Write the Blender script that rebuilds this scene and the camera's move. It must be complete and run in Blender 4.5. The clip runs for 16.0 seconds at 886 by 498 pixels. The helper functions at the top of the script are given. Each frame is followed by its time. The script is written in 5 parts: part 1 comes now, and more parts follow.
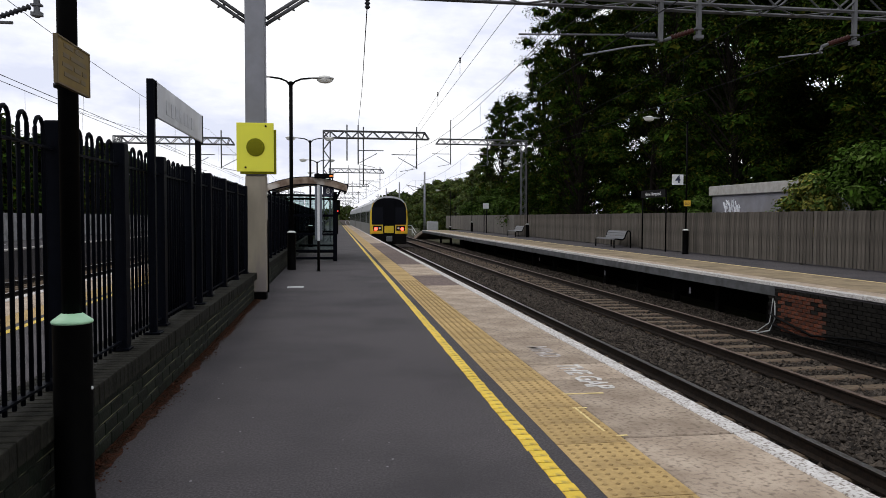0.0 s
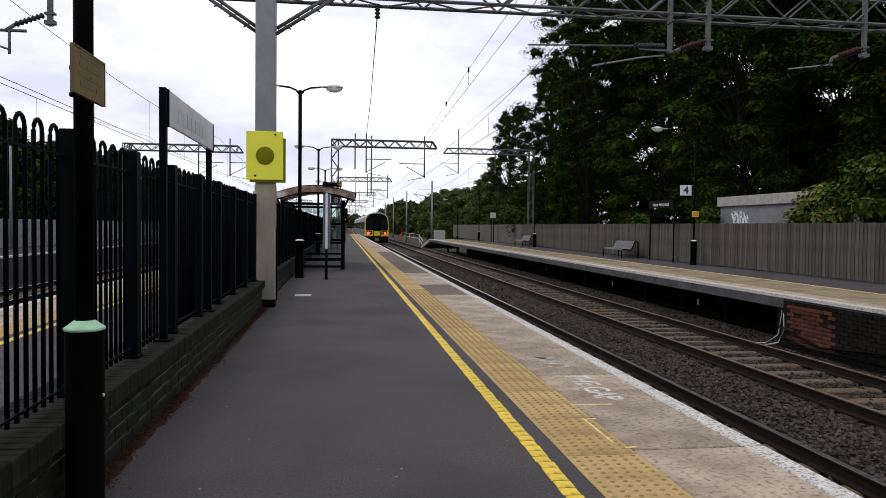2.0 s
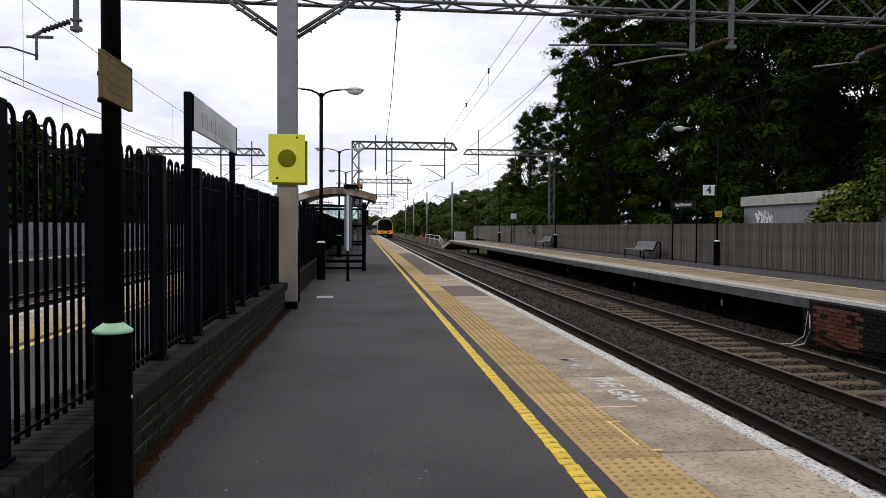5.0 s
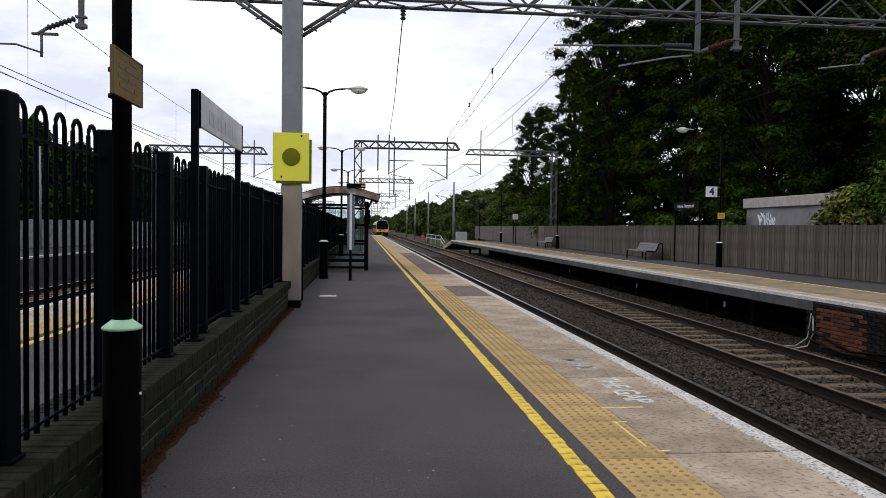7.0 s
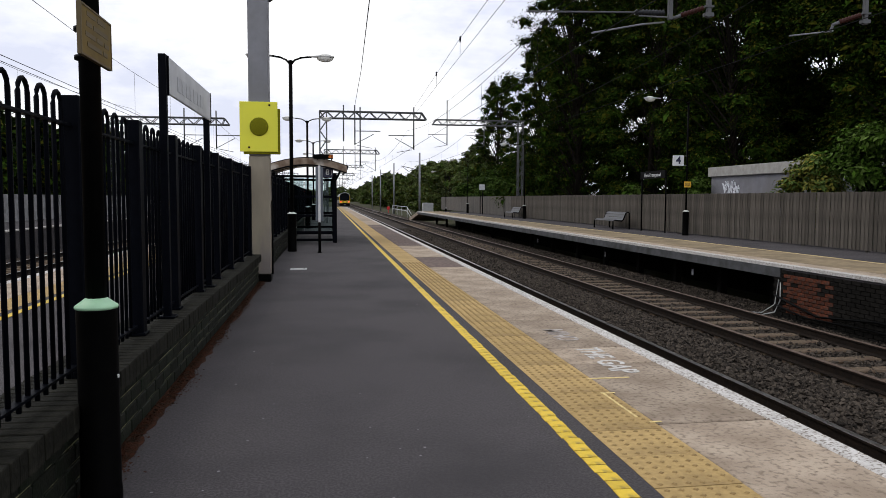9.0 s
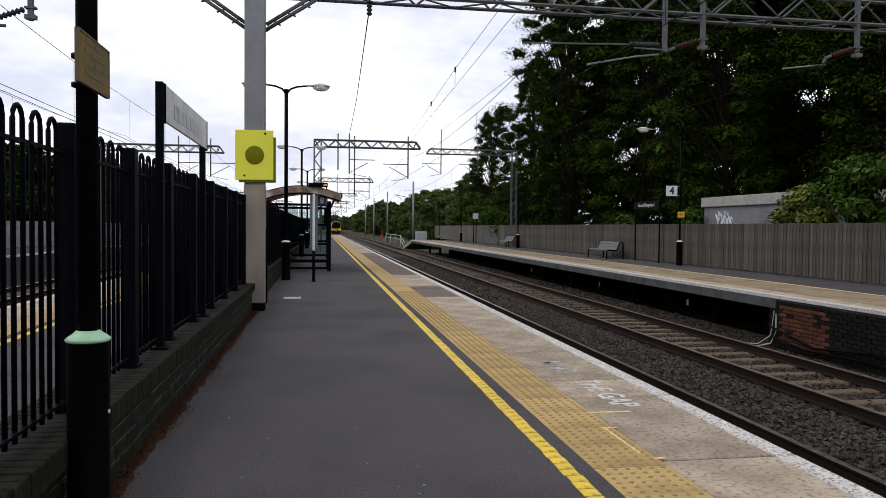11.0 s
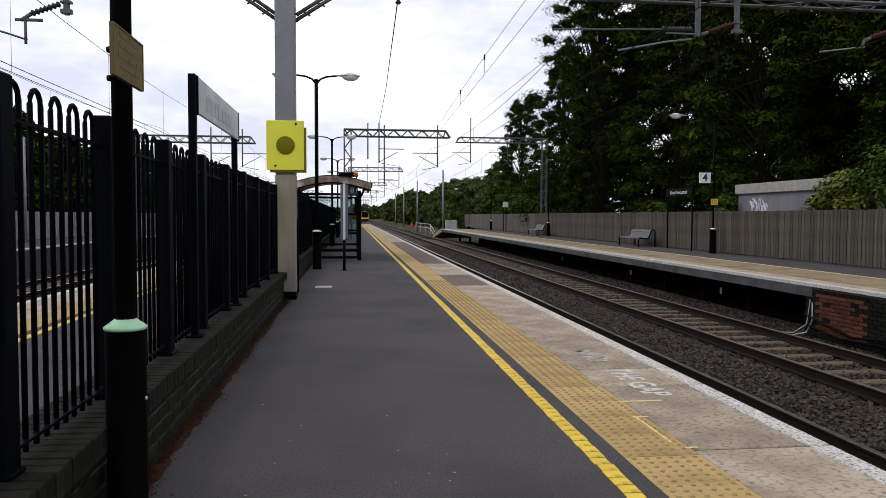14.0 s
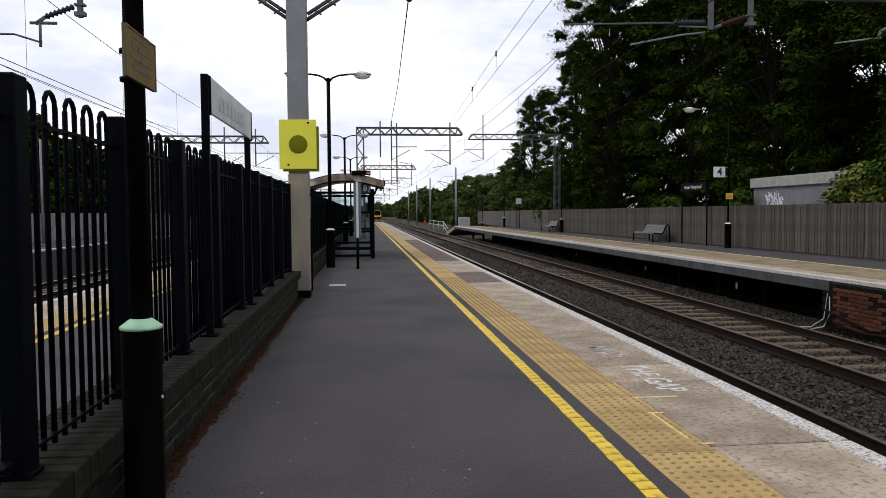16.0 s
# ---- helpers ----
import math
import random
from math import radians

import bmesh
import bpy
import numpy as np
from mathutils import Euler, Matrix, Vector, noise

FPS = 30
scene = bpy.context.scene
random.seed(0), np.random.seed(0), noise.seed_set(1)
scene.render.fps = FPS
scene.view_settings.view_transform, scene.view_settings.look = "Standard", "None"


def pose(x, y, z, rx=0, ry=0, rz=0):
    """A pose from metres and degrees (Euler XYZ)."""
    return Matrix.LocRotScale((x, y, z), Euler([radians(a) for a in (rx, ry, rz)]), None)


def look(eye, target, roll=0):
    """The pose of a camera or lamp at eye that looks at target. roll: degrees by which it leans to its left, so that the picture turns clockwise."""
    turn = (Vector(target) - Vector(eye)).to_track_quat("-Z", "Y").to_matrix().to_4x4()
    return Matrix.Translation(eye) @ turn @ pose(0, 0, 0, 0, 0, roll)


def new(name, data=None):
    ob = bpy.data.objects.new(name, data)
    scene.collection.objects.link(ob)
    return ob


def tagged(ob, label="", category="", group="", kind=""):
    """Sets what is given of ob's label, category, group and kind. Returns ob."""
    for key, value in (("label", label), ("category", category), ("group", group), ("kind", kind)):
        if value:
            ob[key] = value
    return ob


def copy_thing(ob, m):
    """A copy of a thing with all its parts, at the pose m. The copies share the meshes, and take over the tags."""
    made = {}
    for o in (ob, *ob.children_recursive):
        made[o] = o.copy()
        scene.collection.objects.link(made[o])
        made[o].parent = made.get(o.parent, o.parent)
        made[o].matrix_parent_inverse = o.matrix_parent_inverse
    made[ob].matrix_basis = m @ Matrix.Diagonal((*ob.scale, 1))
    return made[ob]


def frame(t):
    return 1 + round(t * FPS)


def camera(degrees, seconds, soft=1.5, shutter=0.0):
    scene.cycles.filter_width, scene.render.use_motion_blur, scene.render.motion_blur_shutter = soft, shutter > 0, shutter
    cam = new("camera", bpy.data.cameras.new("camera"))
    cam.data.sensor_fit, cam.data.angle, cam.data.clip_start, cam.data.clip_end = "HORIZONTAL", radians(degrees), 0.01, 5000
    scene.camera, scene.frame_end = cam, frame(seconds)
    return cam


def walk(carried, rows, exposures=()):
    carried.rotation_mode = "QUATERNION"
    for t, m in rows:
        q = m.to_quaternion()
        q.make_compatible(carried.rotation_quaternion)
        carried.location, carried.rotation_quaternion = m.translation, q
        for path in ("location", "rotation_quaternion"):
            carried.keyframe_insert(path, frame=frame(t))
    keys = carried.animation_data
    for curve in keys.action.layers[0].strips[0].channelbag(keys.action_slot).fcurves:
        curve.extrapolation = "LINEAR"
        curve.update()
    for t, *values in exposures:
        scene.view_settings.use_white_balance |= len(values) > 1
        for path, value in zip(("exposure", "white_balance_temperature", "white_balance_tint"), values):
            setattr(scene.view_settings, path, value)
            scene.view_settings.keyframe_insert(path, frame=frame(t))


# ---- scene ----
cam = camera(61.7, 16.0, soft=0.85)
PATH = [
    (0, (-2.512, 1.064, 1.296), (-2.225, 3.041, 1.211), 0.2),
    (0.5, (-2.517, 1.064, 1.299), (-2.222, 3.041, 1.229), 0.0),
    (1, (-2.515, 1.051, 1.301), (-2.219, 3.028, 1.234), 0.2),
    (1.5, (-2.527, 1.065, 1.301), (-2.25, 3.044, 1.227), 0.2),
    (2, (-2.532, 1.061, 1.301), (-2.263, 3.042, 1.24), 0.6),
    (2.5, (-2.536, 1.069, 1.303), (-2.28, 3.051, 1.233), 0.6),
    (3, (-2.532, 1.067, 1.299), (-2.292, 3.052, 1.239), 0.6),
    (3.5, (-2.532, 1.068, 1.3), (-2.296, 3.053, 1.24), 0.6),
    (4, (-2.538, 1.074, 1.302), (-2.312, 3.06, 1.242), 0.5),
    (6.3, (-2.551, 1.051, 1.305), (-2.348, 3.04, 1.249), 0.2),
    (6.5, (-2.547, 1.066, 1.301), (-2.35, 3.055, 1.233), 0.3),
    (7, (-2.589, 1.08, 1.297), (-2.377, 3.068, 1.239), 0.7),
    (7.5, (-2.633, 1.109, 1.298), (-2.431, 3.097, 1.206), 0.2),
    (8, (-2.621, 1.14, 1.297), (-2.482, 3.134, 1.228), 1.3),
    (8.5, (-2.674, 1.189, 1.289), (-2.415, 3.17, 1.204), -0.5),
    (9, (-2.695, 1.241, 1.289), (-2.391, 3.213, 1.154), 0.2),
    (9.2, (-2.695, 1.248, 1.29), (-2.378, 3.22, 1.179), 0.6),
    (11.3, (-2.726, 1.335, 1.301), (-2.403, 3.307, 1.243), 0.5),
    (11.5, (-2.722, 1.345, 1.292), (-2.435, 3.322, 1.194), 0.1),
    (12, (-2.729, 1.338, 1.297), (-2.506, 3.324, 1.227), 0.1),
    (12.5, (-2.725, 1.315, 1.296), (-2.518, 3.303, 1.248), 0.0),
    (13, (-2.724, 1.304, 1.297), (-2.512, 3.293, 1.247), 0.4),
    (13.5, (-2.726, 1.31, 1.302), (-2.544, 3.301, 1.241), 0.3),
    (14, (-2.723, 1.306, 1.302), (-2.48, 3.289, 1.213), 0.2),
    (14.5, (-2.723, 1.282, 1.296), (-2.502, 3.267, 1.196), -0.2),
    (15, (-2.721, 1.308, 1.299), (-2.502, 3.293, 1.204), -0.1),
    (15.5, (-2.719, 1.31, 1.301), (-2.507, 3.296, 1.21), -0.4),
    (16, (-2.72, 1.31, 1.3), (-2.513, 3.297, 1.204), -0.4),
]
walk(cam, [(t, look(eye, target, roll)) for t, eye, target, roll in PATH])

# ---- world, sun, exposure ----
SUN_AZ, SUN_EL = -70.0, 50.0          # degrees clockwise from +y, degrees above the horizon
world = bpy.data.worlds.new("world")
scene.world = world
world.use_nodes = True
wn, wl = world.node_tree.nodes, world.node_tree.links
wn.clear()
w_out = wn.new("ShaderNodeOutputWorld")
w_bg = wn.new("ShaderNodeBackground")
w_sky = wn.new("ShaderNodeTexSky")
w_sky.sky_type, w_sky.sun_disc = "NISHITA", False
w_sky.sun_elevation, w_sky.sun_rotation = radians(SUN_EL), radians(SUN_AZ)
w_sky.dust_density, w_sky.ozone_density = 2.0, 1.0
w_co = wn.new("ShaderNodeTexCoord")
w_map = wn.new("ShaderNodeMapping")
w_map.inputs["Scale"].default_value = (1.0, 1.0, 2.6)
w_noise = wn.new("ShaderNodeTexNoise")
w_noise.inputs["Scale"].default_value, w_noise.inputs["Detail"].default_value = 3.2, 8
w_noise.inputs["Roughness"].default_value = 0.55
w_ramp = wn.new("ShaderNodeValToRGB")
w_ramp.color_ramp.elements[0].position, w_ramp.color_ramp.elements[0].color = 0.40, (9.0, 9.4, 11.2, 1)
w_ramp.color_ramp.elements[1].position, w_ramp.color_ramp.elements[1].color = 0.56, (13.6, 13.6, 13.8, 1)
w_mix = wn.new("ShaderNodeMix")
w_mix.data_type = "RGBA"
w_mix.inputs["Factor"].default_value = 0.93
wl.new(w_co.outputs["Generated"], w_map.inputs["Vector"])
wl.new(w_map.outputs[0], w_noise.inputs["Vector"])
wl.new(w_noise.outputs["Fac"], w_ramp.inputs["Fac"])
wl.new(w_sky.outputs[0], w_mix.inputs["A"])
wl.new(w_ramp.outputs[0], w_mix.inputs["B"])
wl.new(w_mix.outputs["Result"], w_bg.inputs["Color"])
w_bg.inputs["Strength"].default_value = 0.09
wl.new(w_bg.outputs[0], w_out.inputs["Surface"])

sun = new("sun", bpy.data.lights.new("sun", "SUN"))
sun.data.energy, sun.data.angle, sun.data.color = 0.72, radians(20), (1.0, 0.95, 0.87)
_a, _e = radians(SUN_AZ), radians(SUN_EL)
sun.matrix_world = look((math.sin(_a) * math.cos(_e) * 90, math.cos(_a) * math.cos(_e) * 90, math.sin(_e) * 90), (0, 0, 0))


# ---- materials ----
def material(name, colour, rough=0.6, metal=0.0, colour2=None, scale=8.0, detail=6.0, spread=(0.35, 0.65), stains=None, stain_scale=0.7,
             stain_range=(0.5, 0.72), bump=0.0, bump_scale=60.0, stretch=(1, 1, 1), vary=0.0, island=0.0, spec=0.5, emit=None, emit_power=0.0, coords="Object"):
    m = bpy.data.materials.new(name)
    m.use_nodes = True
    n, l = m.node_tree.nodes, m.node_tree.links
    b = n["Principled BSDF"]
    b.inputs["Roughness"].default_value, b.inputs["Metallic"].default_value = rough, metal
    b.inputs["Specular IOR Level"].default_value = spec
    co = n.new("ShaderNodeTexCoord")
    mp = n.new("ShaderNodeMapping")
    mp.inputs["Scale"].default_value = stretch
    l.new(co.outputs[coords], mp.inputs["Vector"])
    last = None
    rgb = n.new("ShaderNodeRGB")
    rgb.outputs[0].default_value = (*colour, 1)
    last = rgb.outputs[0]

    def blend(src, fac, col, mode="MIX"):
        mx = n.new("ShaderNodeMix")
        mx.data_type, mx.blend_type = "RGBA", mode
        l.new(fac, mx.inputs["Factor"])
        l.new(src, mx.inputs["A"])
        mx.inputs["B"].default_value = (*col, 1)
        return mx.outputs["Result"]

    def noise_fac(s, d, lo, hi, off=0.0):
        t = n.new("ShaderNodeTexNoise")
        t.inputs["Scale"].default_value, t.inputs["Detail"].default_value = s, d
        l.new(mp.outputs[0], t.inputs["Vector"])
        r = n.new("ShaderNodeMapRange")
        r.inputs["From Min"].default_value, r.inputs["From Max"].default_value = lo, hi
        l.new(t.outputs["Fac"], r.inputs["Value"])
        return r.outputs["Result"]

    if colour2:
        last = blend(last, noise_fac(scale, detail, *spread), colour2)
    if stains:
        last = blend(last, noise_fac(stain_scale, 8.0, *stain_range), stains)
    if vary or island:
        src = n.new("ShaderNodeObjectInfo").outputs["Random"] if vary else n.new("ShaderNodeNewGeometry").outputs["Random Per Island"]
        amount = vary or island
        r = n.new("ShaderNodeMapRange")
        r.inputs["To Min"].default_value, r.inputs["To Max"].default_value = 1 - amount, 1 + amount
        l.new(src, r.inputs["Value"])
        hs = n.new("ShaderNodeHueSaturation")
        l.new(r.outputs["Result"], hs.inputs["Value"])
        l.new(last, hs.inputs["Color"])
        last = hs.outputs["Color"]
    l.new(last, b.inputs["Base Color"])
    if bump:
        t = n.new("ShaderNodeTexNoise")
        t.inputs["Scale"].default_value, t.inputs["Detail"].default_value = bump_scale, 5
        l.new(mp.outputs[0], t.inputs["Vector"])
        bp = n.new("ShaderNodeBump")
        bp.inputs["Strength"].default_value, bp.inputs["Distance"].default_value = bump, 0.02
        l.new(t.outputs["Fac"], bp.inputs["Height"])
        l.new(bp.outputs[0], b.inputs["Normal"])
    if emit:
        b.inputs["Emission Color"].default_value = (*emit, 1)
        b.inputs["Emission Strength"].default_value = emit_power
    return m


ASPHALT = material("asphalt", (0.050, 0.0455, 0.0485), 0.9, spec=0.25, colour2=(0.080, 0.073, 0.0765), scale=75, detail=9, spread=(0.42, 0.62), stains=(0.036, 0.0335, 0.036), stain_scale=0.8,
                   stain_range=(0.45, 0.75), bump=0.35, bump_scale=160)
BUFF = material("buff_paving", (0.45, 0.315, 0.130), 0.85, spec=0.25, colour2=(0.35, 0.24, 0.10), scale=30, stains=(0.19, 0.13, 0.062), stain_scale=1.6,
                stain_range=(0.52, 0.8), bump=0.2, bump_scale=120, vary=0.12)
# darker buff for the blister domes on the near tiles
BUFF_DOME = material("grimy_blister_tops", (0.25, 0.17, 0.075), 0.9, spec=0.2, colour2=(0.33, 0.23, 0.10), scale=14)
COPING = material("coping_concrete", (0.42, 0.345, 0.268), 0.9, spec=0.2, colour2=(0.285, 0.225, 0.17), scale=2.6, detail=14, spread=(0.40, 0.62), stains=(0.17, 0.135, 0.104), stain_scale=30,
                  stain_range=(0.50, 0.70), bump=0.4, bump_scale=70, vary=0.13)
COPING_RED = material("worn_reddish_concrete", (0.105, 0.078, 0.070), 0.9, spec=0.2, colour2=(0.165, 0.125, 0.11), scale=12, bump=0.3, bump_scale=70, vary=0.15)
WHITE_PAINT = material("worn_white_paint", (0.60, 0.585, 0.565), 0.8, spec=0.2, colour2=(0.46, 0.445, 0.425), scale=12, stains=(0.20, 0.17, 0.145), stain_scale=48,
                       stain_range=(0.50, 0.64), bump=0.3, bump_scale=80)
YELLOW_PAINT = material("yellow_road_paint", (0.72, 0.50, 0.035), 0.65, colour2=(0.60, 0.41, 0.03), scale=18, stains=(0.20, 0.15, 0.05), stain_scale=9,
                        stain_range=(0.58, 0.72), bump=0.2, vary=0.1)
FADED_WHITE = material("faded_letter_paint", (0.60, 0.59, 0.57), 0.8, colour2=(0.40, 0.37, 0.34), scale=25)
FADED_YELLOW = material("faded_yellow_paint", (0.72, 0.58, 0.26), 0.8, colour2=(0.5, 0.38, 0.17), scale=25)
BALLAST = material("ballast_bed", (0.034, 0.027, 0.022), 0.95, spec=0.1, colour2=(0.062, 0.050, 0.041), scale=22, detail=10, stains=(0.014, 0.011, 0.009),
                   stain_scale=0.9, bump=1.0, bump_scale=28)
STONES = material("ballast_stone", (0.049, 0.040, 0.032), 0.9, spec=0.2, island=0.8, bump=0.2)
SLEEPER = material("sleeper_concrete", (0.150, 0.112, 0.074), 0.9, spec=0.2, colour2=(0.085, 0.064, 0.046), scale=15, stains=(0.09, 0.06, 0.042), stain_scale=3, bump=0.3)
RAIL_RUST = material("rusty_rail_steel", (0.010, 0.0078, 0.0064), 0.8, spec=0.1, colour2=(0.020, 0.0135, 0.0095), scale=20, bump=0.2)
RAIL_HEAD = material("worn_rail_head_steel", (0.42, 0.41, 0.41), 0.32, metal=1.0, colour2=(0.30, 0.27, 0.25), scale=12)
RAIL_DULL = material("dull_rail_head_steel", (0.20, 0.15, 0.12), 0.5, metal=0.7, colour2=(0.12, 0.08, 0.06), scale=12)
BRICK_DARK = material("dark_engineering_brick", (0.0065, 0.0085, 0.006), 0.7, colour2=(0.014, 0.0150, 0.010), scale=20, spec=0.15, stains=(0.006, 0.010, 0.005),
                      stain_scale=2.5, bump=0.25, vary=0.3)
BRICK_DARK_ROW = material("dark_brick_course", (0.0068, 0.0075, 0.0065), 0.7, spec=0.12, colour2=(0.0135, 0.013, 0.0105), scale=20, bump=0.25, island=0.3)
MORTAR = material("pale_mortar", (0.20, 0.20, 0.115), 0.9, spec=0.2, colour2=(0.012, 0.013, 0.010), scale=3.2, spread=(0.42, 0.56), bump=0.3)
BRICK_CAP = material("grey_coping_brick", (0.020, 0.0195, 0.015), 0.85, spec=0.1, colour2=(0.009, 0.009, 0.007), scale=18, bump=0.25, vary=0.25)
BRICK_RED = material("red_brick", (0.12, 0.034, 0.016), 0.85, spec=0.15, colour2=(0.05, 0.019, 0.012), scale=20, stains=(0.04, 0.034, 0.03), stain_scale=3.5, bump=0.3, vary=0.3)
BRICK_SOOT = material("sooty_brick", (0.0055, 0.0052, 0.0047), 0.9, spec=0.08, colour2=(0.015, 0.0135, 0.0115), scale=14, bump=0.4, vary=0.3)
BLACK_STEEL = material("blue_black_painted_steel", (0.0014, 0.0019, 0.0038), 0.5, colour2=(0.0024, 0.0031, 0.0056), scale=30, spec=0.035)
BLACK_SATIN = material("black_satin_steel", (0.0015, 0.0015, 0.0016), 0.5, colour2=(0.0026, 0.0026, 0.0026), scale=20, spec=0.035)
GALV = material("grey_galvanised_steel", (0.235, 0.24, 0.265), 0.5, metal=0.25, colour2=(0.195, 0.20, 0.22), scale=5, stains=(0.17, 0.17, 0.175), stain_scale=1.2)
GALV_DARK = material("weathered_lattice_steel", (0.115, 0.118, 0.125), 0.65, metal=0.1, spec=0.3, colour2=(0.085, 0.087, 0.092), scale=4)
BEIGE = material("beige_paint", (0.30, 0.262, 0.195), 0.65, colour2=(0.225, 0.195, 0.15), scale=5, stains=(0.20, 0.175, 0.165), stain_scale=2.4, stain_range=(0.45, 0.65), stretch=(1, 1, 0.3))
SIGN_YELLOW = material("lime_yellow_panel", (0.80, 0.78, 0.045), 0.5, colour2=(0.75, 0.73, 0.05), scale=2)
SIGN_OLIVE = material("olive_mesh", (0.13, 0.125, 0.004), 0.7, spec=0.1, colour2=(0.19, 0.185, 0.006), scale=70)
SIGN_AMBER = material("weathered_amber_plate", (0.195, 0.135, 0.042), 0.7, spec=0.15, colour2=(0.125, 0.088, 0.032), scale=6, stains=(0.17, 0.13, 0.06), stain_scale=3)
SIGN_GREY = material("silvery_sign_plate", (0.42, 0.43, 0.45), 0.35, colour2=(0.34, 0.35, 0.37), scale=4, stains=(0.55, 0.56, 0.58), stain_scale=2.5)
SIGN_MARK = material("sign_lettering", (0.47, 0.485, 0.51), 0.5, colour2=(0.36, 0.37, 0.39), scale=18)
SIGN_TEXT_DARK = material("dark_lettering", (0.095, 0.066, 0.024), 0.6)
WHITE = material("white_enamel", (0.72, 0.73, 0.74), 0.4, colour2=(0.62, 0.63, 0.64), scale=5)
NAVY = material("navy_lettering", (0.012, 0.016, 0.05), 0.5)
ORANGE_SIGN = material("orange_yellow_plate", (0.72, 0.42, 0.03), 0.5, colour2=(0.62, 0.36, 0.03), scale=12)
MINT = material("mint_green_cap", (0.36, 0.62, 0.40), 0.45, colour2=(0.31, 0.55, 0.35), scale=12)
CAP_WHITE = material("pale_cap", (0.60, 0.62, 0.60), 0.5)
TIMBER = material("weathered_grey_timber", (0.112, 0.099, 0.084), 0.9, spec=0.15, colour2=(0.060, 0.053, 0.045), scale=5, stretch=(6, 6, 0.5), stains=(0.075, 0.068, 0.06),
                  stain_scale=0.5, bump=0.3, bump_scale=20, vary=0.26)
TIMBER_ROW = material("weathered_timber_row", (0.112, 0.102, 0.090), 0.85, colour2=(0.072, 0.064, 0.056), scale=5, stretch=(6, 6, 0.5), bump=0.3, bump_scale=20, island=0.22)
# darker grey than FASCIA, for the board under platform 4's edge
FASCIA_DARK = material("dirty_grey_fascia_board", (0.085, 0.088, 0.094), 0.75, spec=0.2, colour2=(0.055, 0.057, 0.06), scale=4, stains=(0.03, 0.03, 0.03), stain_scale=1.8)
FASCIA = material("grey_fascia_board", (0.25, 0.25, 0.26), 0.7, colour2=(0.19, 0.19, 0.195), scale=4, stains=(0.10, 0.10, 0.10), stain_scale=1.8)
# Near-black: the void's shade under platform 4 is put into the colour
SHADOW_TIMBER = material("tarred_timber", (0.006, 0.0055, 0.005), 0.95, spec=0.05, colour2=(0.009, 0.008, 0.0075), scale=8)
RENDER = material("grey_cement_render", (0.20, 0.20, 0.225), 0.85, colour2=(0.165, 0.165, 0.185), scale=3, stains=(0.15, 0.145, 0.15), stain_scale=0.8, bump=0.15)
RENDER_TOP = material("pale_concrete_band", (0.36, 0.35, 0.33), 0.85, colour2=(0.28, 0.27, 0.25), scale=5, bump=0.2)
CHALK = material("pale_spray_paint", (0.68, 0.70, 0.74), 0.7)
LAMP_GREY = material("lamp_head_grey", (0.33, 0.33, 0.32), 0.5)
LAMP_GLASS = material("pale_lamp_bowl", (0.62, 0.62, 0.58), 0.25)
INSULATOR = material("brown_porcelain", (0.040, 0.011, 0.008), 0.45, spec=0.15)
INSULATOR_GREY = material("grey_porcelain", (0.022, 0.024, 0.028), 0.4, spec=0.2)
WIRE = material("copper_wire", (0.014, 0.0145, 0.016), 0.7, spec=0.05)
SOIL = material("track_side_soil", (0.055, 0.042, 0.030), 0.95, spec=0.1, colour2=(0.034, 0.042, 0.017), scale=1.3, stains=(0.04, 0.055, 0.02), stain_scale=0.2, bump=0.6, bump_scale=8)
MOSS_RED = material("rusty_leaf_litter", (0.072, 0.027, 0.015), 0.95, spec=0.05, colour2=(0.026, 0.019, 0.013), scale=30, bump=0.8, bump_scale=80)
BARK = material("bark", (0.020, 0.016, 0.012), 0.95, spec=0.1, colour2=(0.012, 0.010, 0.008), scale=12, stretch=(1, 1, 0.25), bump=0.5, bump_scale=25)
LEAF_DARK = material("dark_green_leaf", (0.0125, 0.0255, 0.003), 0.7, island=0.5, spec=0.015)
LEAF_OLIVE = material("olive_leaf", (0.050, 0.053, 0.0065), 0.7, island=0.5, spec=0.015)
LEAF_MID = material("mid_green_leaf", (0.031, 0.064, 0.0075), 0.7, island=0.5, spec=0.015)
# Far leaves paled: distance haze and sunlight are put into the colour
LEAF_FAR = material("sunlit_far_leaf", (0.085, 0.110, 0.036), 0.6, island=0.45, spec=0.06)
LEAF_BRIGHT = material("yellow_green_leaf", (0.17, 0.165, 0.03), 0.6, island=0.4, spec=0.08)
LEAF_FRESH = material("fresh_green_leaf", (0.065, 0.105, 0.02), 0.6, island=0.4, spec=0.08)
BUFF_WORN = material("worn_buff_paving", (0.29, 0.225, 0.14), 0.9, spec=0.2, colour2=(0.21, 0.165, 0.105), scale=6, stains=(0.13, 0.105, 0.07), stain_scale=1.1, stain_range=(0.46, 0.7), bump=0.2)
TRAIN_YELLOW = material("train_warning_yellow", (0.74, 0.52, 0.010), 0.4, colour2=(0.70, 0.48, 0.010), scale=3)
TRAIN_GREY = material("train_silver_grey", (0.14, 0.15, 0.155), 0.45, metal=0.2, colour2=(0.11, 0.12, 0.12), scale=2)
TRAIN_ROOF = material("train_pale_roof", (0.42, 0.43, 0.45), 0.5, colour2=(0.45, 0.46, 0.48), scale=1.5)
TRAIN_DARK = material("train_gangway_charcoal", (0.005, 0.0055, 0.007), 0.8, spec=0.03)
TRAIN_UNDER = material("train_underframe", (0.007, 0.0065, 0.0065), 0.9, spec=0.05)
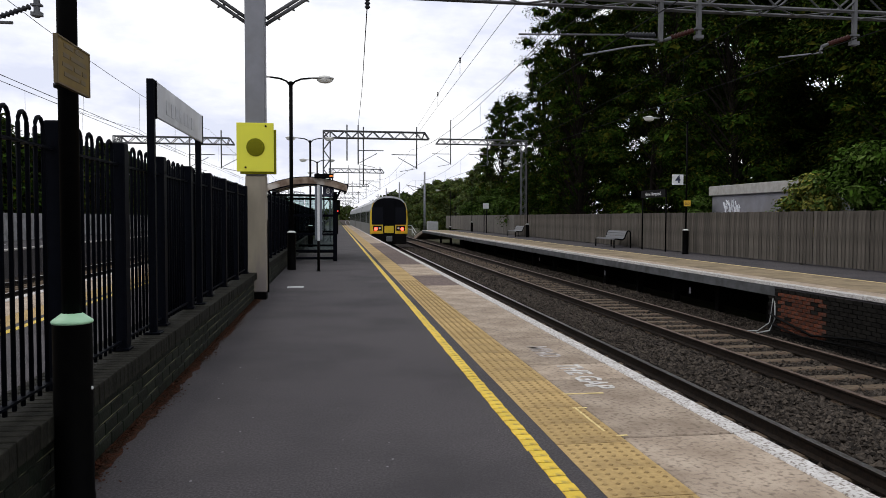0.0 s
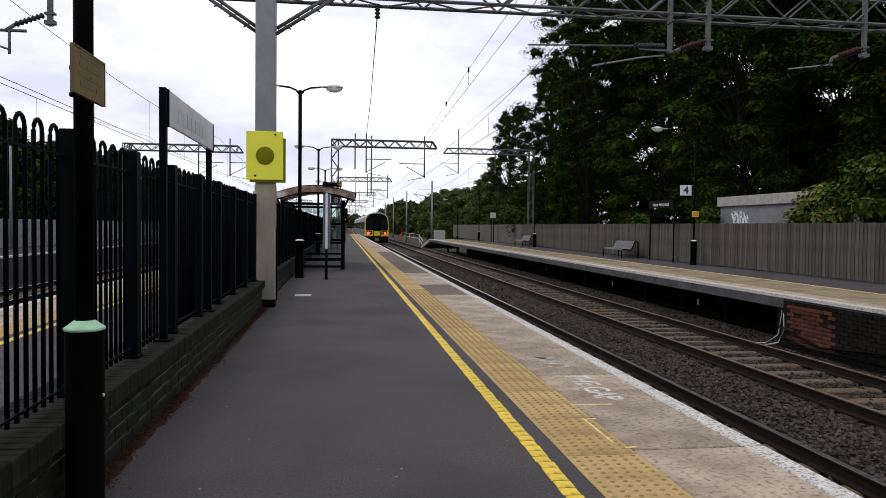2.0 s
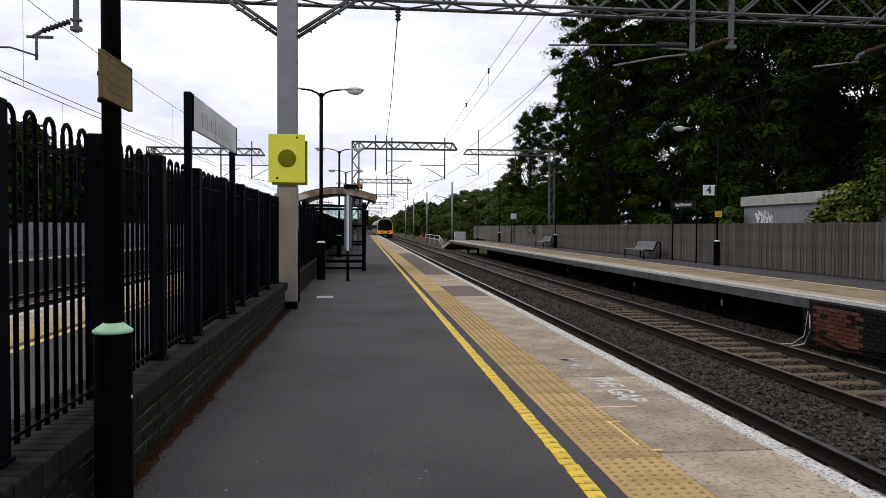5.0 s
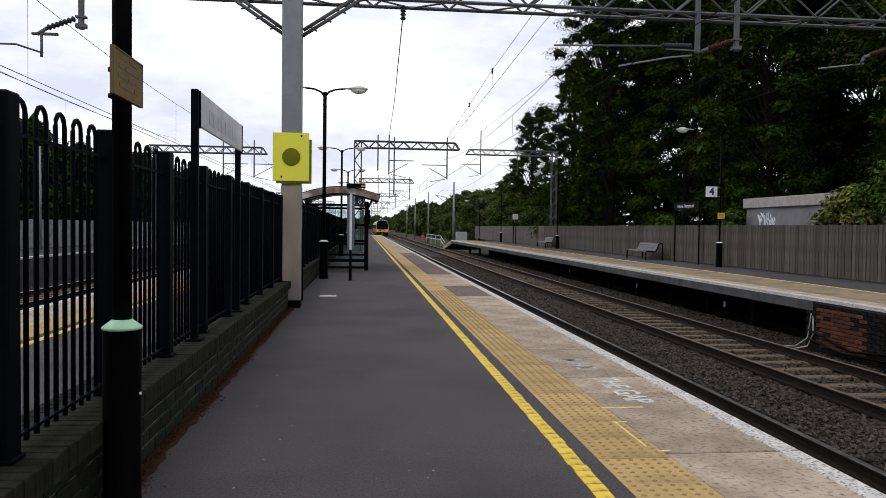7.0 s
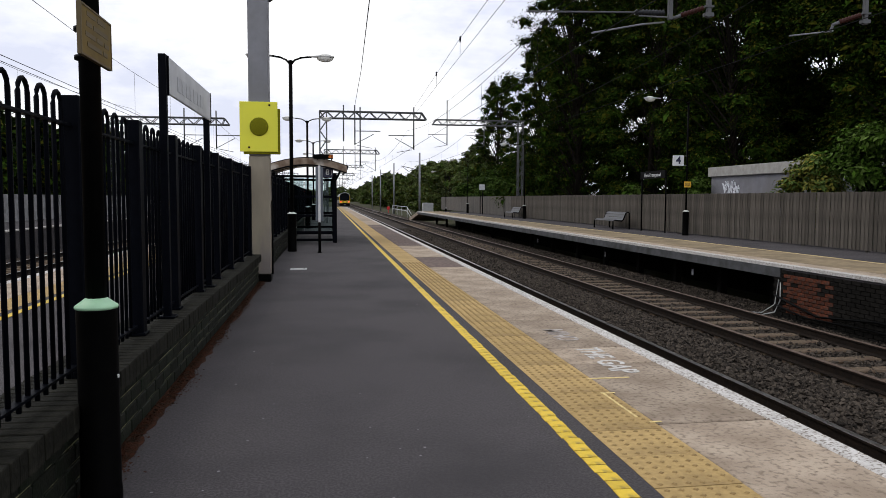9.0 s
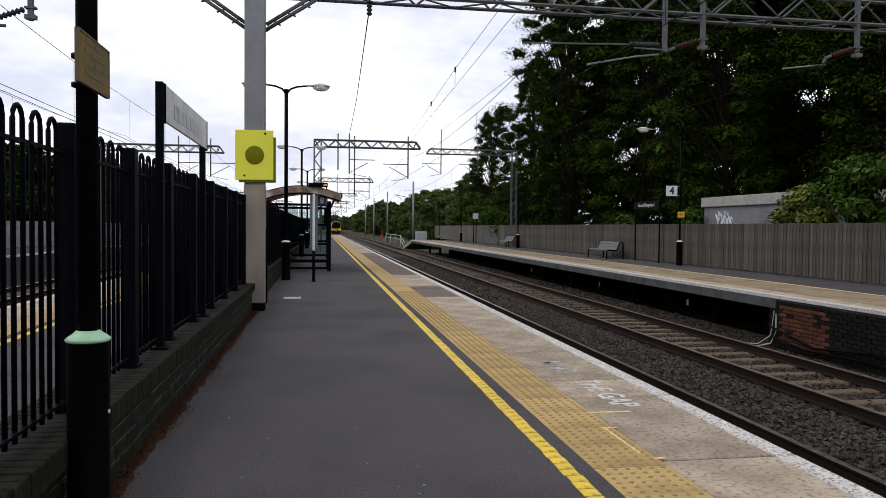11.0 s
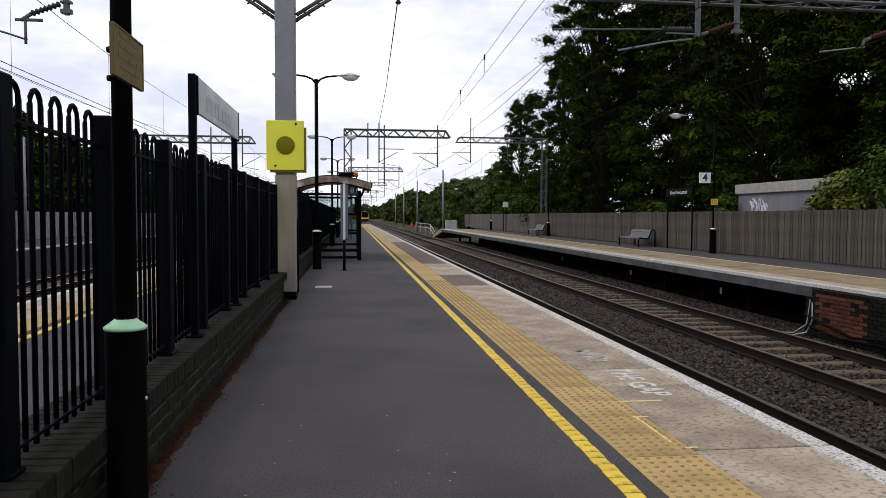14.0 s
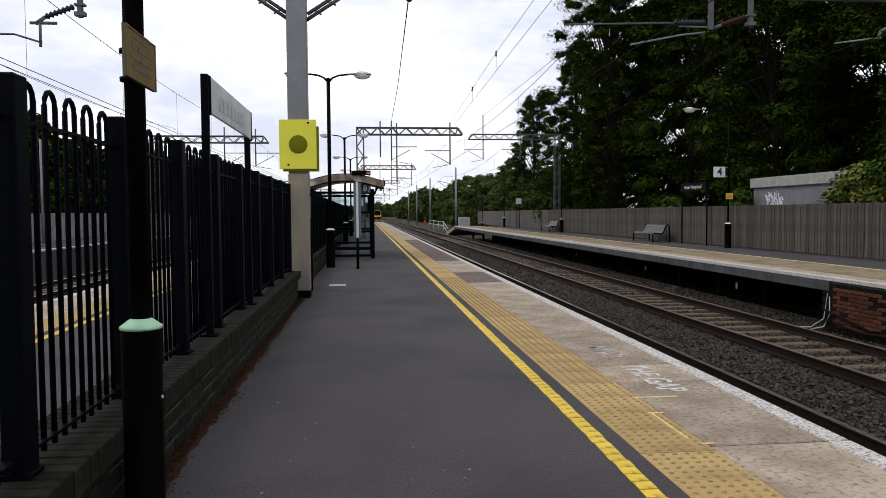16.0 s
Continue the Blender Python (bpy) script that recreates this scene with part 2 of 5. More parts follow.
TRAIN_GLASS = material("train_dark_window", (0.004, 0.005, 0.009), 0.15, spec=0.05)
TRAIN_GREEN = material("train_green_door", (0.06, 0.20, 0.14), 0.4)
RED_LAMP = material("red_tail_lamp", (0.5, 0.03, 0.02), 0.3, emit=(1.0, 0.05, 0.03), emit_power=6.5)
SIGNAL_RED = material("dim_red_lens", (0.35, 0.02, 0.02), 0.3, emit=(1.0, 0.03, 0.02), emit_power=0.8)
AMBER_LED = material("amber_led", (0.3, 0.08, 0.01), 0.4, emit=(1.0, 0.26, 0.04), emit_power=1.1)
SHELTER_ROOF = material("dirty_polycarbonate", (0.55, 0.49, 0.42), 0.5, colour2=(0.32, 0.26, 0.20), scale=5, stains=(0.16, 0.13, 0.10), stain_scale=3.5, stain_range=(0.48, 0.66), stretch=(1, 0.4, 1))
ROOF_BAND = material("stained_roof_band", (0.34, 0.265, 0.205), 0.7, spec=0.2, colour2=(0.16, 0.11, 0.078), scale=3.5, spread=(0.40, 0.60), stains=(0.55, 0.51, 0.46), stain_scale=2.2, stain_range=(0.55, 0.7))
RED_PLASTIC = material("red_plastic", (0.6, 0.02, 0.02), 0.5)
CABINET = material("pale_cabinet", (0.42, 0.43, 0.43), 0.5, colour2=(0.36, 0.37, 0.37), scale=4)

SLAT_GREY = material("dull_grey_slats", (0.115, 0.118, 0.125), 0.55, metal=0.3)
PANEL_BLUE = material("blue_grey_panel", (0.10, 0.115, 0.14), 0.3)
WORN_LETTER = material("almost_worn_letter_paint", (0.45, 0.42, 0.40), 0.85, colour2=(0.24, 0.20, 0.17), scale=14)

_r = SHELTER_ROOF.node_tree.nodes["Principled BSDF"]
_r.inputs["Transmission Weight"].default_value, _r.inputs["Roughness"].default_value, _r.inputs["IOR"].default_value = 0.45, 0.75, 1.1

GLASS = bpy.data.materials.new("clear_glass")
GLASS.use_nodes = True
_b = GLASS.node_tree.nodes["Principled BSDF"]
_b.inputs["Transmission Weight"].default_value, _b.inputs["Roughness"].default_value = 1.0, 0.04
_b.inputs["IOR"].default_value, _b.inputs["Base Color"].default_value = 1.05, (0.50, 0.63, 0.62, 1)


# ---- building helpers ----
def box(bm, x0, x1, y0, y1, z0, z1):
    v = [bm.verts.new((x, y, z)) for z in (z0, z1) for x, y in ((x0, y0), (x1, y0), (x1, y1), (x0, y1))]
    for f in ((3, 2, 1, 0), (4, 5, 6, 7), (0, 1, 5, 4), (1, 2, 6, 5), (2, 3, 7, 6), (3, 0, 4, 7)):
        bm.faces.new([v[i] for i in f])
    return v


def bevel_box(bm, x0, x1, y0, y1, z0, z1, w=0.01):
    b = bmesh.new()
    box(b, x0, x1, y0, y1, z0, z1)
    bmesh.ops.bevel(b, geom=b.edges[:], offset=w, segments=1, affect="EDGES")
    join(bm, b)


def join(bm, other, m=None):
    if m is not None:
        other.transform(m)
    t = bpy.data.meshes.new("tmp")
    other.to_mesh(t)
    bm.from_mesh(t)
    other.free()
    bpy.data.meshes.remove(t)


def tube(bm, points, r, n=8, r_end=None, cap=True):
    """A round bar along points."""
    pts = [Vector(p) for p in points]
    rings = []
    for i, p in enumerate(pts):
        d = (pts[min(i + 1, len(pts) - 1)] - pts[max(i - 1, 0)]).normalized()
        a = Vector((0, 0, 1)) if abs(d.z) < 0.9 else Vector((1, 0, 0))
        u = d.cross(a).normalized()
        w = d.cross(u)
        k = r if r_end is None else r + (r_end - r) * i / (len(pts) - 1)
        rings.append([bm.verts.new(p + (u * math.cos(2 * math.pi * j / n) + w * math.sin(2 * math.pi * j / n)) * k) for j in range(n)])
    for a, b in zip(rings, rings[1:]):
        for j in range(n):
            f = bm.faces.new((a[j], a[(j + 1) % n], b[(j + 1) % n], b[j]))
            f.smooth = n > 5
    if cap:
        bm.faces.new(rings[0][::-1])
        bm.faces.new(rings[-1])


def lathe(bm, profile, n=16, centre=(0, 0, 0)):
    """Turns (radius, height) pairs round the upright axis."""
    c = Vector(centre)
    rings = [[bm.verts.new(c + Vector((r * math.cos(2 * math.pi * j / n), r * math.sin(2 * math.pi * j / n), z))) for j in range(n)] for r, z in profile]
    for a, b in zip(rings, rings[1:]):
        for j in range(n):
            f = bm.faces.new((a[j], a[(j + 1) % n], b[(j + 1) % n], b[j]))
            f.smooth = True
    bm.faces.new(rings[0][::-1])
    bm.faces.new(rings[-1])


def extrude_profile(bm, profile, y0, y1, axis="y"):
    """A closed (x, z) outline drawn out along y, or a (y, z) outline along x."""
    def at(p, k):
        return (p[0], k, p[1]) if axis == "y" else (k, p[0], p[1])
    a = [bm.verts.new(at(p, y0)) for p in profile]
    b = [bm.verts.new(at(p, y1)) for p in profile]
    n = len(profile)
    for i in range(n):
        bm.faces.new((a[i], a[(i + 1) % n], b[(i + 1) % n], b[i]))
    bm.faces.new(a[::-1])
    bm.faces.new(b)


def mesh_of(name, bm, mat):
    bmesh.ops.recalc_face_normals(bm, faces=bm.faces[:])
    me = bpy.data.meshes.new(name)
    bm.to_mesh(me)
    bm.free()
    for m in (mat if isinstance(mat, (list, tuple)) else [mat]):
        me.materials.append(m)
    return me


def part(name, bm, mat, parent=None, label="", at=None):
    ob = new(name, mesh_of(name, bm, mat))
    if parent is not None:
        ob.parent = parent
    if at is not None:
        ob.location = at
    if label:
        ob["label"] = label
    return ob


def piece(me, parent, at, name=None):
    ob = new(name or me.name, me)
    ob.parent = parent
    ob.location = at
    return ob


def thing(name, at, label, category, group="", kind=""):
    ob = new(name)
    ob.location = at
    ob.empty_display_size = 0.2
    return tagged(ob, label, category, group, kind)


def raw_mesh(name, verts, faces, mats, index=None):
    me = bpy.data.meshes.new(name)
    me.from_pydata(verts.tolist() if hasattr(verts, "tolist") else verts, [], faces.tolist() if hasattr(faces, "tolist") else faces)
    for m in (mats if isinstance(mats, (list, tuple)) else [mats]):
        me.materials.append(m)
    if index is not None:
        me.polygons.foreach_set("material_index", index)
    me.update()
    return me


# ---- plan ----
RAIL_Z = -0.915                      # rail top below the platform
NEAR_TRACK, FAR_TRACK = 1.4475, 4.7675
LEFT_TRACKS = (-9.05, -12.6)
END_Y = 118.0                        # far end of the island platform
P4_X0, P4_X1 = 6.2, 10.45            # platform 4: edge and fence
WALL_X0, WALL_X1, WALL_TOP = -4.09, -3.765, 0.43
FENCE_X = -3.89


# ---- ground and track beds ----
bm = bmesh.new()
box(bm, -900, 900, -300, 2500, -1.75, -1.55)
tagged(part("ground", bm, SOIL), "rough soil and grass beyond the tracks", "ground", kind="structure")


def track_bed(name, x0, x1):
    bm = bmesh.new()
    shoulder = [(5.78, -1.12), (x1 - 0.05, -1.0)] if x1 > 0 else [(x1 - 0.02, -1.12)]
    extrude_profile(bm, [(x0, -1.54), (x0 + 0.02, -1.12)] + shoulder + [(x1, -1.54)], -25, 900)
    return tagged(part(name, bm, BALLAST), "dark grey crushed stone ballast under the tracks", "ballast", kind="structure")


track_bed("track_bed", 0.12, 6.9)
track_bed("track_bed_far", -15.2, -7.5)

RAIL_PROFILE = [(-0.07, 0), (0.07, 0), (0.07, 0.012), (0.012, 0.03), (0.012, 0.115), (0.034, 0.125), (0.034, 0.148), (-0.034, 0.148), (-0.034, 0.125),
                (-0.012, 0.115), (-0.012, 0.03), (-0.07, 0.012)]


def bend(y):
    """The line's easy curve to the right, far out."""
    return 0.0 if y < 150 else 0.75 * ((y - 150) / 150) ** 2


def sweep(bm, profile, ys):
    rings = [[bm.verts.new((x + bend(y), y, z)) for x, z in profile] for y in ys]
    n = len(profile)
    for p, q in zip(rings, rings[1:]):
        for i in range(n):
            bm.faces.new((p[i], p[(i + 1) % n], q[(i + 1) % n], q[i]))
    bm.faces.new(rings[0][::-1])
    bm.faces.new(rings[-1])


RAIL_YS = [-25] + list(range(150, 620, 30))


def rails(centre, group, head):
    t = thing("railway_track", (centre, 0, RAIL_Z), "rusty steel rails on concrete sleepers in ballast", "railway track", group, kind="structure")
    for s in (-1, 1):
        bm = bmesh.new()
        sweep(bm, [(x + s * 0.7525, z - 0.156) for x, z in RAIL_PROFILE], RAIL_YS)
        r = part("rail", bm, RAIL_RUST, t)
        bm = bmesh.new()
        sweep(bm, [(s * 0.7525 + x, z) for x, z in ((-0.034, -0.008), (0.034, -0.008), (0.031, 0), (-0.031, 0))], RAIL_YS)
        part("rail_head", bm, head, r)
    return t


TRACKS = [rails(NEAR_TRACK, "tracks", RAIL_HEAD), rails(FAR_TRACK, "tracks", RAIL_DULL)] + [rails(x, "tracks", RAIL_HEAD) for x in LEFT_TRACKS]

# ---- island platform: core, asphalt, coping, tactile strip, yellow line ----
bm = bmesh.new()
box(bm, -7.55, -0.06, -20, END_Y, -1.5, -0.10)
tagged(part("platform_core", bm, BRICK_SOOT), "sooty brick platform wall below the coping", "platform", kind="structure")
bm = bmesh.new()
box(bm, WALL_X1 - 0.05, -1.265, -20, END_Y, -0.10, 0.0)
box(bm, -6.32, WALL_X0 + 0.05, -20, END_Y, -0.10, 0.0)
tagged(part("platform_surface", bm, ASPHALT), "dark grey worn asphalt platform with pale specks", "platform", kind="structure")

# tactile strip
bm = bmesh.new()
box(bm, -1.265, -0.84, 46.5, END_Y, -0.1, 0.002)
box(bm, -6.73, -6.32, -20, END_Y, -0.1, 0.002)
TACTILE = tagged(part("tactile_strip", bm, BUFF), "buff blister tactile paving beside the coping", "paving", kind="structure")
TILE = 0.41
TILE_X = 0.425                       # across the platform


def tile_mesh(name, domes):
    bm = bmesh.new()
    h = TILE / 2 - 0.0025
    box(bm, -TILE_X / 2, TILE_X / 2, -h, h, -0.1, 0.002)
    if domes:
        k = 6
        for i in range(k):
            for j in range(k):
                x = (i + 0.5 - k / 2) * TILE / k
                y = (j + 0.5 - k / 2) * TILE / k
                lo = [bm.verts.new((x + a * 0.016, y + b * 0.016, 0.002)) for a, b in ((-1, 0), (0, -1), (1, 0), (0, 1))]
                hi = [bm.verts.new((x + a * 0.010, y + b * 0.010, 0.0075)) for a, b in ((-1, 0), (0, -1), (1, 0), (0, 1))]
                for q in range(4):
                    bm.faces.new((lo[q], lo[(q + 1) % 4], hi[(q + 1) % 4], hi[q])).material_index = 1
                bm.faces.new(hi).material_index = 1
    return mesh_of(name, bm, (BUFF, BUFF_DOME))


# ---- coping slabs of the island platform ----
def slab_mesh(length, mat):
    bm = bmesh.new()
    bevel_box(bm, -0.832, -0.137, 0.013, length - 0.013, -0.1, 0.0, 0.007)
    return mesh_of("coping_slab", bm, mat)


COPING_EDGE = thing("platform_coping", (0, 0, 0), "weathered concrete coping slabs with a white painted edge", "coping", kind="structure")
JOINTS = (5.2, 7.38, 8.85, 10.0, 15.05, 17.5, 21.45, 38.0)
random.seed(4)
y = -1.9
slabs = []
while y < END_Y - 2:
    length = random.choice((1.2, 1.55, 1.85, 1.2)) if y < 45 else 2.4
    for j in JOINTS:
        if y < j - 0.3 and j < y + length + 0.3:
            length = j - y
            break
    slabs.append((y, length))
    y += length
for y, length in slabs:
    m = COPING
    if 15.0 <= y < 17.4 or 21.3 < y < 38:
        m = COPING_RED
    me = slab_mesh(length, m)
    piece(me, COPING_EDGE, (0, y, 0), "coping_slab")
    bm = bmesh.new()
    bevel_box(bm, -0.133, 0.0, 0.003, length - 0.003, -0.1, 0.003, 0.012)
    piece(mesh_of("painted_edge", bm, WHITE_PAINT), COPING_EDGE, (0, y, 0), "painted_edge")
bm = bmesh.new()
box(bm, -7.6, -6.74, -20, END_Y, -0.1, 0.0)
tagged(part("platform_coping_far", bm, COPING), "pale concrete coping along the platform's other edge", "coping", kind="structure")
bm = bmesh.new()
box(bm, -7.60, -7.44, -20, END_Y, 0.0, 0.004)
tagged(part("edge_line_far", bm, WHITE_PAINT), "white painted platform edge line", "marking", kind="structure")

# ---- low brick wall and railings along the island ----
WALL = thing("wall_island", (0, 0, 0), "dark brick dwarf wall with brick-on-edge coping", "wall", kind="structure")
WALL_END = 60.0
bm = bmesh.new()
box(bm, WALL_X0 + 0.012, WALL_X1 - 0.012, -3, WALL_END, -0.05, WALL_TOP - 0.11)
part("mortar_core", bm, MORTAR, WALL)
COURSE = 0.083


def brick_mesh(name, mat, lx, ly, lz):
    bm = bmesh.new()
    bevel_box(bm, -lx / 2, lx / 2, -ly / 2, ly / 2, -lz / 2, lz / 2, 0.004)
    return mesh_of(name, bm, mat)


# ---- bow-top railings ----
def hoop(bm, y0, y1, x, z0, z_spring, z_top, r=0.0095):
    c, k = (y0 + y1) / 2, (y1 - y0) / 2
    pts = [(x, y0, z0), (x, y0, z_spring)]
    for i in range(1, 6):
        a = math.pi * i / 6
        pts.append((x, c - k * math.cos(a), z_spring + (z_top - z_spring) * math.sin(a)))
    pts += [(x, y1, z_spring), (x, y1, z0)]
    tube(bm, pts, r, 6)


PANEL = 1.10
FENCE_Y0 = 0.60
RAIL = thing("bow_top_panel", (FENCE_X, FENCE_Y0, WALL_TOP), "blue-black bow-top steel railing panel on the dwarf wall", "railing", "railing panels along the wall")
bm = bmesh.new()
bevel_box(bm, -0.032, 0.050, -0.052, 0.048, 0.0, 1.335, 0.006)
p = part("post", bm, BLACK_STEEL, RAIL)
bm = bmesh.new()
bevel_box(bm, -0.045, 0.062, -0.055, 0.055, -0.001, 0.018, 0.003)
for a in (-1, 1):
    lathe(bm, [(0.009, 0.02), (0.009, 0.032)], 6, (0.0, a * 0.057, 0))
part("base_plate", bm, BLACK_STEEL, p)
for z in (0.062, 1.195):
    bm = bmesh.new()
    box(bm, -0.02, 0.02, 0.06, PANEL - 0.06, z - 0.006, z + 0.006)
    part("rail_bar", bm, BLACK_STEEL, RAIL)
for i in range(5):
    bm = bmesh.new()
    c = 0.155 + 0.188 * i
    hoop(bm, c - 0.048, c + 0.048, 0, 0.02, 1.275, 1.332, 0.0105)
    part("hoop", bm, BLACK_STEEL, RAIL)
for i in range(1, 50):
    copy_thing(RAIL, pose(FENCE_X, FENCE_Y0 + i * PANEL, WALL_TOP))

# ---- overhead line pillar and portal over the tracks ----
PILLAR_Y = 13.05
pillar = thing("gantry_pillar", (-3.735, PILLAR_Y, 0), "grey steel gantry pillar, painted beige below, on a black foot", "gantry pillar")
bm = bmesh.new()
bevel_box(bm, -0.155, 0.155, -0.155, 0.155, 0.12, 1.93, 0.012)
part("lower_shaft", bm, BEIGE, pillar, "beige painted lower shaft")
bm = bmesh.new()
bevel_box(bm, -0.150, 0.150, -0.150, 0.150, 1.93, 5.6, 0.012)
part("upper_shaft", bm, GALV, pillar, "grey galvanised upper shaft")
bm = bmesh.new()
bevel_box(bm, -0.125, 0.155, -0.14, 0.14, 0.0, 0.125, 0.01)
part("foot", bm, BLACK_SATIN, pillar, "black painted foot")


def lattice(bm, p0, p1, side, depth, r=0.025, bay=0.55, flat=False):
    """Two chords from p0 to p1 at +-side, with zigzag lacing between them."""
    p0, p1, side = Vector(p0), Vector(p1), Vector(side)
    n = max(2, int((p1 - p0).length / bay))
    for s in (-1, 1):
        tube(bm, [p0 + side * s, p1 + side * s], r, 4)
    for i in range(n):
        a, b = p0.lerp(p1, i / n), p0.lerp(p1, (i + 1) / n)
        s = 1 if i % 2 else -1
        tube(bm, [a + side * s, b - side * s], r * 0.6, 4)


def box_truss(bm, x0, x1, y, z0, z1, wy, r=0.035, bay=0.6):
    for yy in (y - wy / 2, y + wy / 2):
        lattice(bm, (x0, yy, (z0 + z1) / 2), (x1, yy, (z0 + z1) / 2), (0, 0, (z1 - z0) / 2), 0, r, bay)
    for zz in (z0, z1):
        lattice(bm, (x0, y, zz), (x1, y, zz), (0, wy / 2, 0), 0, r * 0.85, bay)


beam = thing("gantry_beam", (-3.72, PILLAR_Y, 4.9), "grey lattice steel gantry beam across the tracks", "gantry beam")
bm = bmesh.new()
box_truss(bm, -12.5, 17.5, 0.20, 0.02, 0.55, 0.42, 0.031, 0.62)
part("truss", bm, GALV_DARK, beam)
for s in (-1, 1):
    bm = bmesh.new()
    for k in (0.0, 0.13):
        tube(bm, [(s * 0.15, 0, -0.52 - k * 0.6), (s * (0.95 + k), 0, 0.02)], 0.03, 6)
    for i in range(4):
        a = (i + 0.5) / 4
        tube(bm, [(s * (0.15 + 0.8 * a), 0, -0.52 + 0.54 * a), (s * (0.15 + 0.9 * a + 0.1), 0, -0.60 + 0.60 * a)], 0.014, 4)
    part("knee_brace", bm, GALV_DARK, beam)

# ---- platform 4 ----
bm = bmesh.new()
extrude_profile(bm, [(P4_X0 + 0.02, -0.14), (P4_X0 + 0.02, 0.0), (16.0, 0.0), (16.0, -0.14)], -20, 76)
tagged(part("platform_surface_opposite", bm, ASPHALT), "asphalt surface of the opposite platform", "platform", kind="structure")
bm = bmesh.new()
box(bm, P4_X0 - 0.01, P4_X0 + 0.19, -20, 76, -0.055, 0.008)
tagged(part("edge_line_opposite", bm, WHITE_PAINT), "white painted edge of the opposite platform", "marking", kind="structure")
bm = bmesh.new()
box(bm, P4_X0 + 0.19, P4_X0 + 0.62, -20, 76, -0.05, 0.006)
tagged(part("platform_coping_opposite", bm, COPING), "weathered coping of the opposite platform", "coping", kind="structure")
bm = bmesh.new()
box(bm, P4_X0 + 0.62, P4_X0 + 2.15, -20, 76, -0.05, 0.008)
tagged(part("tactile_strip_opposite", bm, BUFF_WORN), "buff tactile strip on the opposite platform", "paving", kind="structure")
bm = bmesh.new()
box(bm, P4_X0 + 2.20, P4_X0 + 2.27, -20, 76, -0.01, 0.006)
tagged(part("yellow_line_opposite", bm, FADED_YELLOW), "yellow safety line on the opposite platform", "marking", kind="structure")
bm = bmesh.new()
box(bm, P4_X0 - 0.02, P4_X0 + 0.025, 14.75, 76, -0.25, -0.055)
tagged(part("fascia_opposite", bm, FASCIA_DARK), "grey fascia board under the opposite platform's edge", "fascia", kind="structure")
# wall added to close the void, coloured near-black for its shade
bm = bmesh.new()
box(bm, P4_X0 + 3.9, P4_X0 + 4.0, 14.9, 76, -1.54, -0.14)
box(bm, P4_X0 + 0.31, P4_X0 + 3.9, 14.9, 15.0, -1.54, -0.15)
tagged(part("retaining_wall_opposite", bm, SHADOW_TIMBER), "added wall in the void below the platform, near-black for its shade", "wall", kind="structure")
bm = bmesh.new()
extrude_profile(bm, [(76, -0.3), (76, 0.0), (84, -0.8), (84, -1.2)], 6.25, 10.4, "x")
tagged(part("platform_ramp", bm, COPING), "concrete ramp at the platform's end", "ramp", kind="structure")

# ---- timber fence behind platform 4 ----
fence = thing("timber_fence", (P4_X1, 0, 0), "weathered grey close-boarded timber fence behind the platform", "fence")
bm = bmesh.new()
box(bm, 0.03, 0.07, 2, 88, 0.25, 0.35)
box(bm, 0.03, 0.07, 2, 88, 1.15, 1.25)
part("rail_bar", bm, TIMBER_ROW, fence)

# ---- train ----
train = thing("train", (NEAR_TRACK, 56.3, RAIL_Z), "silver-grey electric train with a yellow end and red tail lamps", "train")
BODY = [(-1.38, 0.75), (-1.40, 1.15), (-1.40, 2.1), (-1.36, 2.75), (-1.22, 3.25), (-0.95, 3.55), (-0.5, 3.73), (0, 3.78)]
BODY = BODY + [(-x, z) for x, z in BODY[-2::-1]]
CAR = 20.2
for c in range(4):
    y0 = c * CAR + (0.25 if c == 0 else 0.3)
    bm = bmesh.new()
    extrude_profile(bm, [(x, z) for x, z in BODY], y0 + 0.2, (c + 1) * CAR - 0.3)
    car = part("carriage", bm, TRAIN_GREY, train)
    bm = bmesh.new()
    extrude_profile(bm, [(x * 1.003, z + 0.006) for x, z in BODY if z > 3.0], y0 + 0.21, (c + 1) * CAR - 0.31)
    part("roof", bm, TRAIN_ROOF, car, "pale roof")
    bm = bmesh.new()
    box(bm, -1.25, 1.25, y0 + 0.3, (c + 1) * CAR - 0.4, 0.22, 0.75)
    part("underframe", bm, TRAIN_UNDER, car, "black underframe")
    for s in (-1, 1):
        for k in range(7):
            bm = bmesh.new()
            yy = y0 + 1.3 + k * 2.72
            box(bm, s * 1.404 - 0.006, s * 1.404 + 0.006, yy, yy + 1.7, 1.75, 2.65)
            part("side_window", bm, TRAIN_GLASS, car, "dark side window")
# the end that faces the platform
bm = bmesh.new()
extrude_profile(bm, [(x * 1.004, 0.95 if z < 0.8 else z) for x, z in BODY], 0.2, 0.44)
extrude_profile(bm, [(x * 0.965, 1.0 + (z - 0.75) * 0.905) for x, z in BODY], 0.06, 0.2)
cab = part("cab_end", bm, TRAIN_YELLOW, train, "yellow painted train end")
bm = bmesh.new()
extrude_profile(bm, [(x * 1.012, z + 0.014) for x, z in BODY if z > 2.7], 0.19, 0.45)
part("end_hood", bm, TRAIN_ROOF, cab, "pale grey hood over the cab")
bm = bmesh.new()
extrude_profile(bm, [(x * 0.972, 1.0 + (z - 0.75) * 0.909) for x, z in BODY if z > 3.0], 0.052, 0.2)
part("end_brow", bm, TRAIN_ROOF, cab, "pale grey brow")
bm = bmesh.new()
extrude_profile(bm, [(x * 0.93, z) for x, z in ((-1.34, 2.94), (-1.24, 3.22), (-0.92, 3.50), (-0.4, 3.63), (0.4, 3.63), (0.92, 3.50), (1.24, 3.22), (1.34, 2.94))], 0.05, 0.10)
